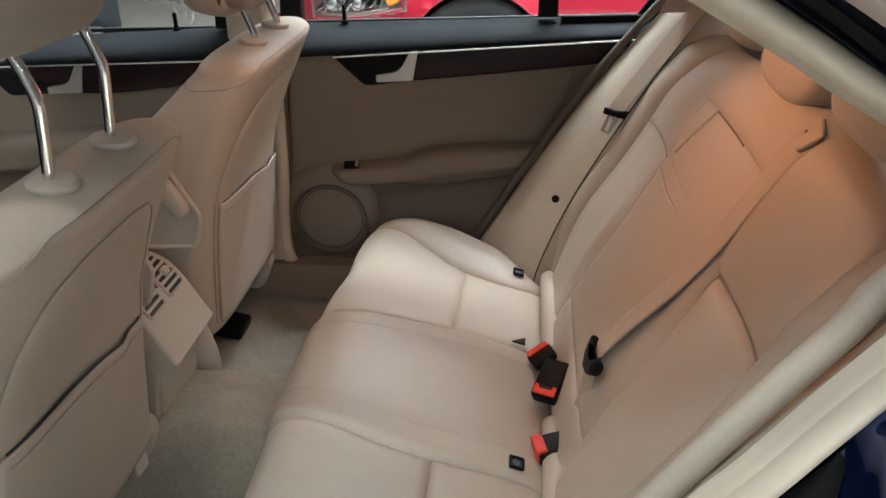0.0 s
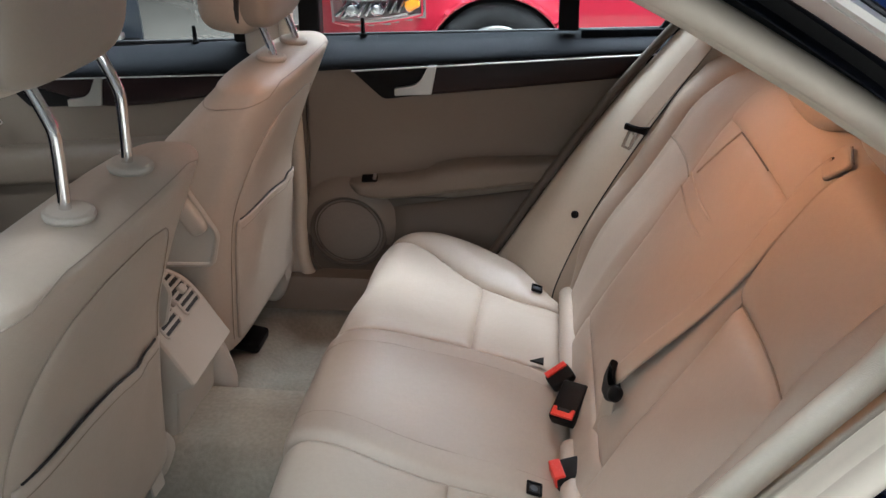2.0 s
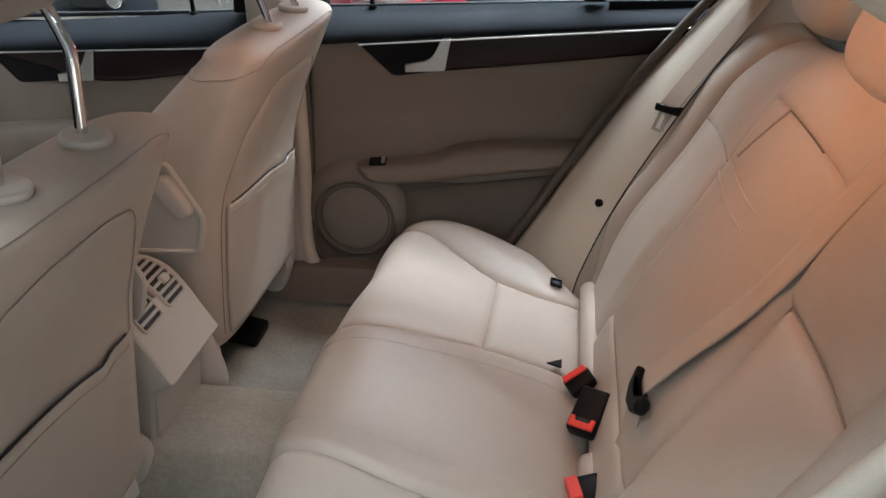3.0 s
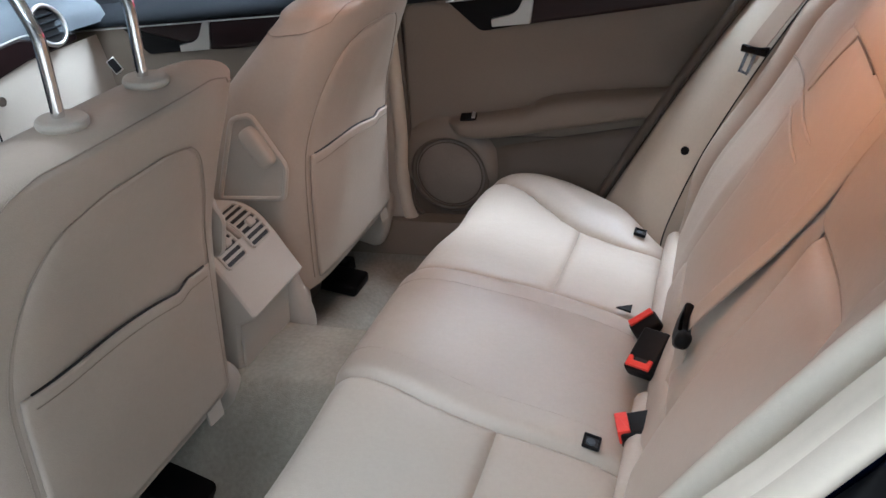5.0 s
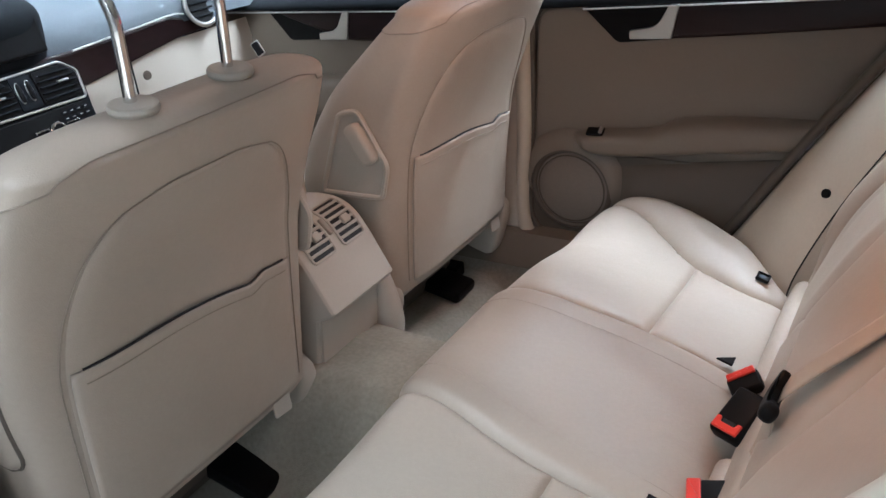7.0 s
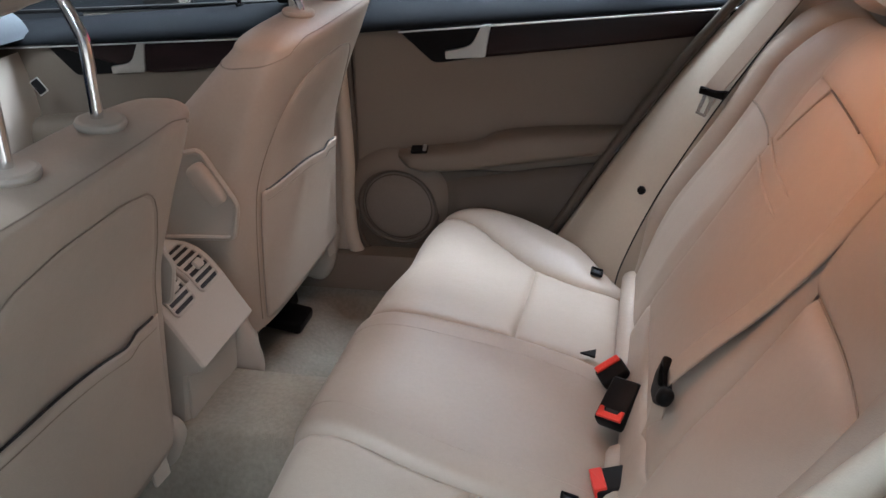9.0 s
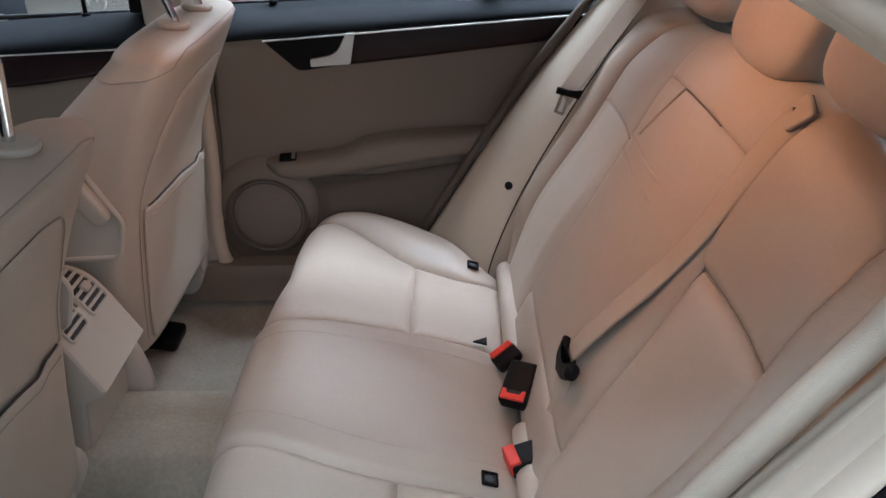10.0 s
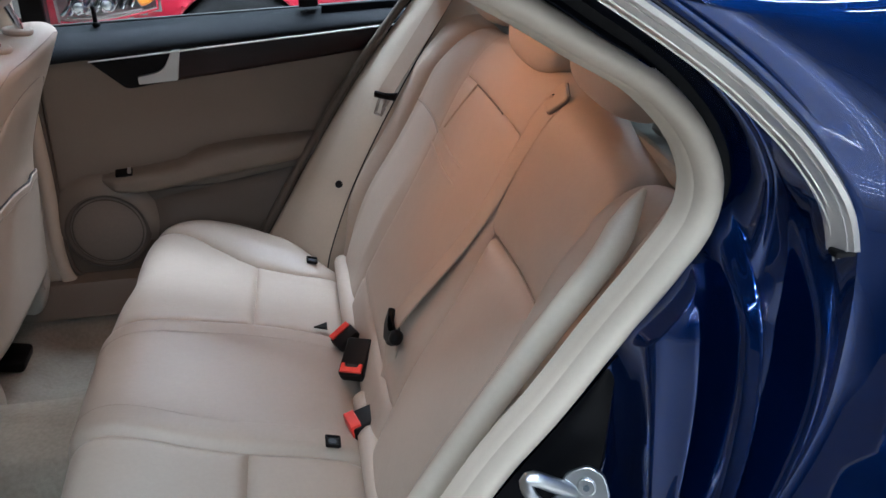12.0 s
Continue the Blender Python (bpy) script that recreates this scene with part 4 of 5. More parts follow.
# roof, rear deck and the closed off shell
def roof(u, v):
    x = lerp(-1.15, 0.62, u)
    y = lerp(-0.66, 0.66, v)
    z = 1.455 - 0.16 * max(0, (x - 0.05) / 0.55) ** 1.6 - 0.06 * max(0, (-0.7 - x) / 0.5) ** 2 - 0.055 * abs(2 * v - 1) ** 3
    return Vector((x, y, z))


solid(part("roof_skin", grid(roof, span(0, 1, 40), span(0, 1, 30)), BLUE, car_body, sharp=60), 0.006)
liner = part("headliner", grid(lambda u, v: roof(u, v) + Vector((0, 0, -0.055)), span(0, 1, 30), span(0.02, 0.98, 24)), HEADLINER, car_body, "light grey cloth headliner")
solid(liner, 0.008)


def rear_window(u, v):
    return Vector((lerp(0.60, 1.15, u), lerp(-0.56, 0.56, v), lerp(1.30, 0.99, u) + 0.02 * math.sin(math.pi * u)))


rw = part("rear_window", grid(rear_window, span(0, 1, 14), span(0, 1, 14)), GLASS, car_body, "curved rear window")
solid(rw, 0.004)
rw.visible_shadow = False
part("parcel_shelf", box(0.74, 1.24, 0.03, 0.008, pose(0.80, 0, 0.985)), SHELF, car_body, "grey cloth parcel shelf")
part("boot_lid", box(0.72, 1.40, 0.03, 0.012, pose(1.50, 0, 0.965)), BLUE, car_body)
part("seat_wall", box(0.02, 1.26, 0.62, 0.004, pose(0.40, 0, 0.66, 0, 24, 0)), CHARCOAL, car_body)


def windscreen(u, v):
    y = lerp(-0.66, 0.66, v)
    return Vector((lerp(-1.12, -1.78, u) - 0.06 * (1 - (2 * v - 1) ** 2), y * lerp(0.88, 1.0, u), lerp(1.395, 0.99, u)))


ws = part("windscreen", grid(windscreen, span(0, 1, 14), span(0, 1, 14)), GLASS, car_body, "laminated windscreen")
solid(ws, 0.004)
ws.visible_shadow = False
part("bonnet", grid(lambda u, v: Vector((lerp(-1.80, -2.75, u), lerp(-0.74, 0.74, v), 0.98 - 0.14 * u ** 1.6 - 0.05 * abs(2 * v - 1) ** 3)), span(0, 1, 20), span(0, 1, 20)), BLUE, car_body)
for sg in (1, -1):
    part("a_pillar", tube(spline([(-1.10, sg * 0.62, 1.385), (-1.42, sg * 0.66, 1.20), (-1.80, sg * 0.70, 0.98)], 20), 0.035, 12), PLASTIC, car_body)
    part("roof_rail", tube(spline([(-1.12, sg * 0.635, 1.385), (-0.6, sg * 0.63, 1.415), (-0.1, sg * 0.635, 1.395), (0.3, sg * 0.64, 1.27)] if sg > 0 else [(-1.12, sg * 0.635, 1.385), (-0.9, sg * 0.63, 1.405), (-0.66, sg * 0.62, 1.41)], 24), 0.03, 12), PLASTIC, car_body)
    if sg > 0:
        part("c_pillar_trim", grid(lambda u, v: Vector((lerp(lerp(0.27, 0.42, u), lerp(0.62, 0.95, u), v), sg * (lerp(0.56, 0.62, v) - 0.03 * u), lerp(1.03, 1.36 - 0.12 * v, u) if v < 0.99 else lerp(1.0, 1.22, u))), span(0, 1, 12), span(0, 1, 12)), PLASTIC, car_body)

# near centre pillar
part("b_pillar_trim", box(0.13, 0.05, 1.0, 0.02, pose(-0.735, -0.645, 0.86, 3, 0, 0), 3), PLASTIC, car_body, "beige centre pillar trim")
part("b_pillar_trim", box(0.10, 0.05, 0.98, 0.02, pose(-0.632, 0.700, 0.88, -3, 0, 0), 3), PLASTIC, car_body, "beige centre pillar trim")
part("rocker_panel", box(2.3, 0.10, 0.16, 0.03, pose(-0.75, -0.76, 0.27)), BLUE, car_body)
part("rocker_panel", box(2.3, 0.10, 0.16, 0.03, pose(-0.75, 0.79, 0.27)), BLUE, car_body)
part("front_fender", grid(lambda u, v: Vector((lerp(-1.55, -2.8, u), -0.86 + 0.10 * v**3, lerp(0.25, 0.95, v))), span(0, 1, 10), span(0, 1, 12)), BLUE, car_body)
part("near_front_door", box(0.86, 0.12, 0.62, 0.04, pose(-1.14, -0.78, 0.64), 3), BLUE, car_body, "closed dark blue front door skin")
part("firewall", box(0.04, 1.40, 0.70, 0.01, pose(-1.72, 0, 0.62)), CHARCOAL, car_body)


def make_striker():
    s = thing("door_striker", "bright zinc door striker bolted to the jamb", "door striker")
    m = turned((0.230, -0.664, 0.780), (0.95, 0.1, -0.30), (-0.35, -0.85, 0.35)) @ Matrix.Scale(0.86, 4)
    lobe = [(-0.012, 0.030), (0.010, 0.046), (0.030, 0.040), (0.042, 0.016), (0.038, -0.010), (0.018, -0.022), (0.006, -0.034), (-0.012, -0.046), (-0.030, -0.036), (-0.030, -0.014), (-0.014, 0.004)]
    part("base_plate", plate(rounded(lobe, 0.007), 0.007, 0.002, m), STEEL, s)
    for x, y in ((0.014, 0.022), (-0.014, -0.030)):
        part("screw", cyl(0.0105, 0.005, 0.0018, m @ pose(x, y, 0.008), 20), STEEL, s)
        part("screw_socket", cyl(0.0040, 0.002, 0, m @ pose(x, y, 0.0102), 6), GREY_PAD, s)
    loop = spline([(0.004, 0.012, 0.003), (-0.022, 0.020, 0.020), (-0.042, 0.025, 0.030), (-0.050, 0.019, 0.032), (-0.040, 0.004, 0.030), (-0.018, -0.010, 0.018), (0.012, -0.020, 0.003)], 30)
    part("loop", tube([m @ Vector(p) for p in loop], 0.0075, 12, 0.7), STEEL, s)


make_striker()
part("front_bumper", grid(lambda u, v: Vector((-2.80 - 0.16 * math.sin(math.pi * v), lerp(-0.80, 0.80, v), lerp(0.24, 0.88, u))), span(0, 1, 12), span(0, 1, 24)), BLUE, car_body, "dark blue front bumper")
part("rear_bumper", grid(lambda u, v: Vector((1.88 + 0.14 * math.sin(math.pi * v), lerp(-0.80, 0.80, v), lerp(0.28, 0.97, u))), span(0, 1, 12), span(0, 1, 24)), BLUE, car_body, "dark blue rear bumper")
part("far_quarter_panel", grid(lambda u, v: Vector((lerp(0.22, 1.90, u), -skin_y(lerp(0.22, 1.9, u), lerp(0.30, 0.97, v)), lerp(0.30, 0.97, v))), span(0, 1, 24), span(0, 1, 16)), BLUE, car_body)
part("far_fender", grid(lambda u, v: Vector((lerp(-1.55, -2.8, u), 0.86 - 0.10 * v**3, lerp(0.25, 0.95, v))), span(0, 1, 10), span(0, 1, 12)), BLUE, car_body)
part("jamb_sill", grid(lambda u, v: Vector((lerp(0.0, -0.64, u), lerp(-0.665, -0.80, v), lerp(0.47, 0.345, step(0, 0.30, u)) - 0.05 * v)), span(0, 1, 40), span(0, 1, 10)), BLUE, car_body)



def make_open_door():
    """The near rear door, swung out from the centre pillar."""
    d = thing("door_3", "open dark blue rear door with beige inner panel", "door", "doors", "structure")
    m = Matrix.Translation((-0.655, -0.735, 0)) @ pose(0, 0, 0, 0, 0, -72)
    lay = m @ Matrix(((1, 0, 0), (0, 0, -1), (0, 1, 0))).to_4x4()
    shape = [(0.02, 0.36), (0.52, 0.36), (0.70, 0.55), (0.96, 0.90), (0.98, 0.97), (0.02, 0.97)]
    part("outer_skin", plate(rounded(shape, 0.04), 0.05, 0.015, lay @ pose(0, 0, 0.02), 3), BLUE, d, "glossy dark blue door skin")
    part("inner_panel", plate(rounded([(x * 0.97 + 0.01, z * 0.98 + 0.008) for x, z in shape], 0.05), 0.045, 0.012, lay @ pose(0, 0, -0.03), 3), DOOR_VINYL, d, "beige vinyl inner panel")
    part("armrest", pillow(0.50, 0.07, 0.075, 0.5, 18, 30, m @ pose(0.42, 0.045, 0.66, 0, -5, 0)), DOOR_VINYL, d)
    rim = spline([(0.03, 0, 0.96), (0.05, 0, 1.20), (0.09, 0, 1.36), (0.30, 0, 1.40), (0.60, 0, 1.36), (0.85, 0, 1.22), (0.97, 0, 1.05), (0.97, 0, 0.96)], 60)
    part("window_frame", tube([m @ p for p in rim], 0.018, 10), BLACK, d, "black window frame")
    pane = part("window_pane", plate([(p.x, p.z) for p in rim], 0.004, 0, lay @ pose(0, 0, 0.004)), GLASS, d, "clear window glass")
    pane.visible_shadow = False
    return d


make_open_door()

# ---- floor of the cabin ----
floor = tagged(new("cabin_floor"), "worn beige cabin carpet over floor and tunnel", "carpet", kind="structure")


def carpet(u, v):
    x, y = lerp(-1.70, -0.30, u), lerp(-0.66, 0.66, v)
    a = abs(y)
    z = 0.285 + (0.172 * step(0.100, 0.080, y) + 0.012 * step(0.08, 0.0, y) if y > 0 else 0.184 * step(0.245, 0.090, a)) + 0.055 * step(0.60, 0.66, a)
    z += 0.004 * noise.noise(Vector((x * 9, y * 9, 0))) + 0.10 * step(-1.35, -1.65, x)
    z -= 0.038 * step(0.105, 0.13, y) * step(0.62, 0.58, y) * step(-0.66, -0.58, x)
    return Vector((x, y, z))


part("floor_carpet", grid(carpet, span(0, 1, 90), span(0, 1, 330)), CARPET, floor)
for sg in (1, -1):
    # sill in the dimmed door vinyl, so its shade sits in the colour
    part("sill_trim", grid(lambda u, v: Vector((lerp(-0.80, -0.02, u), sg * lerp(0.605, 0.70, v), 0.318 + 0.078 * step(0, 0.30, v))), span(0, 1, 30), span(0, 1, 14)), DOOR_VINYL, floor, "beige sill trim, its shade put into a darker colour")
part("under_body", box(4.0, 1.5, 0.03, 0.005, pose(-0.7, 0, 0.22)), CHARCOAL, floor)


# ---- far side rear door ----
def door_outline(pts, r=0.01):
    return rounded(pts, r)


def far_door(front):
    """The far rear door or, with front, the far front door."""
    k = "front" if front else "rear"
    d = thing(f"door_{2 if front else 1}", f"closed {k} door with beige vinyl panel and dark wood trim", "door", "doors", "structure")
    y0 = 0.675 if front else 0.690
    if front:
        body = [(-1.52, 0.36), (-0.68, 0.36), (-0.66, 0.915), (-1.40, 0.895), (-1.55, 0.86)]
    else:
        body = [(-0.585, 0.385), (-0.12, 0.385), (0.245, 0.957), (-0.545, 0.918)]
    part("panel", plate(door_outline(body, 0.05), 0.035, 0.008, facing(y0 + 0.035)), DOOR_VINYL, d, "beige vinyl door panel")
    part("outer_skin", plate(door_outline([(x + (0.02 if x > 0 else 0), z - (0.1 if z < 0.5 else 0)) for x, z in body], 0.05), 0.02, 0.006, facing(0.86)), BLUE, d)
    # soft charcoal rail under the glass
    xa, xb = (-1.50, -0.655) if front else (-0.548, 0.292)

    def rail(u, v):
        x = lerp(xa, xb, u)
        low = lerp(0.893, 0.912, (x + 1.27) / 0.6) if front else lerp(0.913, 0.957, (x + 0.5) / 0.72)
        top = lerp(0.936, 0.966, (x + 1.27) / 0.6) if front else lerp(0.974, 0.990, (x + 0.5) / 0.72)
        if v > 1:
            return Vector((x, y0 + 0.075 + 0.05 * (v - 1), top - 0.02 * (v - 1)))
        a = v * math.pi / 2
        return Vector((x, y0 - 0.022 * math.cos(a) + 0.075 * math.sin(a) ** 1.5 - 0.012 * math.sin(2 * a) - 0.002, lerp(low, top, math.sin(a) ** 0.9)))

    rl = part("soft_rail", grid(rail, span(0, 1, 30), span(0, 1, 16) + [1.3, 2.0]), CHARCOAL, d, "charcoal soft-touch window rail")
    solid(rl, 0.01, 1)
    part("chrome_strip", tube([rail(u, 0) + Vector((0, -0.003, -0.004)) for u in span(0.02 if front else 0.14, 0.955, 20)], 0.0019, 8), SATIN, d, "thin bright trim strip")
    # wood and the handle bowl
    if front:
        wood = [(-1.18, 0.862), (-1.02, 0.826), (-0.70, 0.862), (-0.655, 0.905), (-1.0, 0.899), (-1.28, 0.890)]
        bowl = [(-1.30, 0.888), (-1.235, 0.815), (-1.03, 0.828), (-0.99, 0.898)]
        hx, hz = -1.055, 0.850
    else:
        wood = [(-0.30, 0.854), (-0.10, 0.872), (0.165, 0.899), (0.215, 0.948), (-0.10, 0.934), (-0.24, 0.924)]
        bowl = [(-0.44, 0.913), (-0.365, 0.842), (-0.235, 0.858), (-0.19, 0.925)]
        hx, hz = -0.262, 0.881
    under, over = curve(sorted(wood[:3])), curve(sorted(wood[3:]))

    def veneer(u, v):
        x = lerp(lerp(wood[0][0], wood[2][0], u), lerp(wood[5][0], wood[3][0], u), v)
        return Vector((x, y0 - 0.008 + 0.003 * (2 * v - 1) ** 2, lerp(under(min(x, wood[2][0])), over(min(max(x, wood[5][0]), wood[3][0])), v)))

    solid(part("wood_trim", grid(veneer, span(0, 1, 40), span(0, 1, 8)), WOOD, d, "dark burr walnut trim"), 0.006, -1)
    part("handle_bowl", plate(rounded(bowl, 0.012), 0.005, 0.002, facing(y0 + 0.0005)), BLACK, d, "black handle recess")
    grip = [(hx - 0.074, hz - 0.027), (hx - 0.074, hz - 0.010), (hx - 0.030, hz - 0.003), (hx - 0.014, hz + 0.007), (hx + 0.006, hz + 0.043), (hx + 0.025, hz + 0.045), (hx + 0.011, hz - 0.023)]
    part("door_handle", plate(rounded(grip, [0.003, 0.003, 0.010, 0.010, 0.003, 0.003, 0.004]), 0.012, 0.0015, facing(y0 - 0.006)), SATIN, d, "satin metal door handle")
    # armrest
    if front:
        ax0, ax1 = -1.42, -0.66
        low, top = curve([(-1.42, 0.61), (-0.66, 0.67)]), curve([(-1.42, 0.71), (-0.66, 0.77)])
    else:
        ax0, ax1 = -0.458, 0.085
        low = curve([(-0.458, 0.628), (-0.42, 0.608), (-0.39, 0.603), (-0.18, 0.627), (0.0, 0.655), (0.085, 0.670)])
        top = curve([(-0.458, 0.644), (-0.40, 0.655), (-0.30, 0.666), (-0.270, 0.673), (-0.244, 0.688), (-0.20, 0.699), (-0.10, 0.708), (0.03, 0.712), (0.085, 0.705)])

    def arm(u, a):
        x = lerp(ax0, ax1, u)
        zc, hh = (top(x) + low(x)) / 2, (top(x) - low(x)) / 2
        out = 0.058 * step(-0.06, 0.07, u) * lerp(1, 0.45, step(0.80, 1.0, u))
        c, sn = math.cos(a), math.sin(a)
        q = lambda t, e: math.copysign(abs(t) ** e, t)
        return Vector((x, y0 + 0.008 - out * max(0, q(c, 0.60)), zc + hh * q(sn, 0.75 if sn > 0 else 0.5)))

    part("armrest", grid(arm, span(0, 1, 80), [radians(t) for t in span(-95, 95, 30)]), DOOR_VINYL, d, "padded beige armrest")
    if not front:
        part("armrest_groove", tube([arm(u, radians(-86)) + Vector((0, -0.002, -0.002)) for u in span(0.03, 0.98, 40)], 0.0022, 6), CHARCOAL, d, "dark gap under the armrest")
    if not front:
        sw = turned((-0.404, 0.662, 0.651), (1, 0, 0.12), (0, -0.45, 1))
        wsw = part("window_switch", box(0.038, 0.022, 0.008, 0.003, sw @ pose(0, 0, 0.006)), BLACK, d, "black window switch")
        part("switch_rim", box(0.008, 0.018, 0.004, 0.001, sw @ pose(0.013, 0, 0.011)), SATIN, wsw)
        # loudspeaker
        c = Vector((-0.470, y0 - 0.012, 0.508))
        ring = [c + Vector((0.092 * math.cos(t), 0, 0.092 * math.sin(t))) for t in (2 * math.pi * i / 48 for i in range(48))]
        sp = part("speaker_ring", tube(ring, 0.007, 10, closed=True), DOOR_PLASTIC, d, "moulded loudspeaker surround")
        part("speaker_grille", grid(lambda r, t: c + Vector((r * math.cos(t), -0.008 * (1 - (r / 0.088) ** 2), r * math.sin(t))), span(0.0005, 0.088, 10), [2 * math.pi * i / 40 for i in range(40)], close_v=True), SPEAKER, sp, "taupe loudspeaker mesh")
        part("speaker_inner_ring", tube([c + Vector((0.080 * math.cos(t), -0.004, 0.080 * math.sin(t))) for t in (2 * math.pi * i / 48 for i in range(48))], 0.0018, 6, closed=True), DOOR_PLASTIC, sp)
        def brow(u, v):
            t = radians(lerp(205, -35, u))
            r = 0.096 + lerp(0.026, 0.044, math.sin(radians(lerp(0, 180, u)))) * v
            return Vector((c.x + r * math.cos(t), y0 - 0.002 - 0.024 * math.cos(v * math.pi / 2) ** 0.8 * step(0, 0.15, u) * step(1.0, 0.8, u), c.z + r * math.sin(t)))
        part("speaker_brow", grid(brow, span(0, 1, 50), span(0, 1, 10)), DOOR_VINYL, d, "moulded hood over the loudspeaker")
        # lower pocket
        def pocket(u, v):
            x = lerp(-0.375, 0.03, u)
            top = lerp(0.575, 0.635, u)
            return Vector((x, y0 - 0.004 - 0.030 * math.sin(math.pi * v) ** 0.7 * step(0, 0.15, u) * step(1.0, 0.8, u), lerp(0.40, top, v)))
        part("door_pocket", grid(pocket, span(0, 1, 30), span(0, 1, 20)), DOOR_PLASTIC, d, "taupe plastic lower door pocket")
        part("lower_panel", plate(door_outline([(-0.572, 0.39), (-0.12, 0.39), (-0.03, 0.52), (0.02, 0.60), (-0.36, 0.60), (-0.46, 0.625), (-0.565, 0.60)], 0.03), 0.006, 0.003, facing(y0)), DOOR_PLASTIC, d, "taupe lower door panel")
    px = -0.822 if front else -0.415
    part("lock_pin", cyl(0.0055, 0.046, 0.002, pose(px, 0.742, 0.976 if front else 0.994), 12, 0.0045), BLACK, d, "black lock pin")
    part("lock_pin_collar", cyl(0.009, 0.008, 0.002, pose(px, 0.742, 0.960 if front else 0.978), 14), BLACK, d)
    # window frame and glass
    x0, x1 = (-1.45, -0.70) if front else (-0.53, 0.30)
    fr = part("window_frame", box(0.05, 0.04, 0.45, 0.006, pose(x1 + 0.015 if front else x0, 0.745, 1.19, -8, 0, 0)), BLACK, d, "black window frame")
    if not front:
        part("divider_bar", box(0.044, 0.030, 0.36, 0.004, pose(0.052, 0.752, 1.17, -8, 0, 0)), BLACK, d, "black window divider bar")
    part("window_top", box(x1 - x0, 0.04, 0.05, 0.006, pose((x0 + x1) / 2, 0.700, 1.40)), BLACK, d)
    part("window_rubber", box(x1 - x0 + 0.03, 0.012, 0.010, 0.003, pose((x0 + x1) / 2, 0.762, 0.953 if front else 0.981, 0, -1.2, 0)), RUBBER, d, "black window rubber")
    gl = part("window_pane", box(x1 - x0, 0.004, 0.44, 0, pose((x0 + x1) / 2, 0.748, 1.185, -8, 0, 0)), GLASS, d, "clear window glass")
    gl.visible_shadow = False
    return d


SPEAKER = material("speaker_mesh", (0.20, 0.17, 0.14), 0.7, spot=0.1, grain=1.0, grain_scale=700, bump_size=0.001, weave="voronoi")
far_door(False)
far_door(True)

# far rear pillar panel beside the backrest
pil_out = spline([(-0.135, 0.655, 0.41), (-0.075, 0.645, 0.505), (0.032, 0.645, 0.675), (0.150, 0.645, 0.848), (0.270, 0.64, 1.00), (0.42, 0.62, 1.18)], 50)
pil_in = spline([(0.030, 0.510, 0.40), (0.045, 0.520, 0.47), (0.108, 0.533, 0.62), (0.208, 0.545, 0.80), (0.316, 0.555, 0.968), (0.45, 0.56, 1.17)], 50)


def pillar(u, v):
    i = int(round(u * 49))
    if v > 1:
        return pil_in[i] + Vector((0.12, 0.02, -0.02)) * (v - 1)
    return pil_out[i].lerp(pil_in[i], v) + Vector((-0.006, -0.004, 0.004)) * math.sin(math.pi * v)


panel = thing("pillar_panel", "ivory padded panel between rear door and backrest", "trim panel", kind="structure")
solid(part("panel_face", grid(pillar, span(0, 1, 50), span(0, 1, 16) + [1.2, 2.0]), SIDE_PAD, panel), 0.008)
part("lower_filler", plate([(0.08, 0.86), (0.34, 0.86), (0.34, 1.0), (0.08, 0.996)], 0.01, 0.002, facing(0.722)), CHARCOAL, panel)
part("upper_filler", plate([(0.20, 0.93), (0.85, 0.93), (0.85, 1.28), (0.46, 1.30)], 0.01, 0.002, facing(0.73)), CHARCOAL, panel, "dark rear quarter trim")
part("panel_gap", tube([p + Vector((0.002, 0.0, 0.002)) for p in pil_in], 0.0016, 6), RUBBER, panel, "dark gap beside the backrest")
part("panel_button", cyl(0.0085, 0.008, 0.002, turned((0.079, 0.529, 0.634), (1, 0, 0), (-0.6, -0.75, 0.3)), 18), BLACK, panel, "black fixing button")
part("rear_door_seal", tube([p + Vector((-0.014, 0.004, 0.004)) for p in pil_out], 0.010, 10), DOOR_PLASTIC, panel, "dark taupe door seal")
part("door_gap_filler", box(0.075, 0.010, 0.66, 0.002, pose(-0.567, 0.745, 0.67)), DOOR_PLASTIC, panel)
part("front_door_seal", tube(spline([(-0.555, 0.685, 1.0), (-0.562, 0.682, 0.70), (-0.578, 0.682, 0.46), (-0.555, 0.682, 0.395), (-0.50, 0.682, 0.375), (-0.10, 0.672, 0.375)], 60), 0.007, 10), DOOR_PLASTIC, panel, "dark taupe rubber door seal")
part("pillar_seal", tube(spline([(-0.572, 0.676, 1.30), (-0.578, 0.672, 0.70), (-0.592, 0.668, 0.46), (-0.568, 0.664, 0.375), (-0.50, 0.660, 0.354), (-0.10, 0.652, 0.352)], 60), 0.017, 12), SEAL, panel, "ivory rubber door seal")


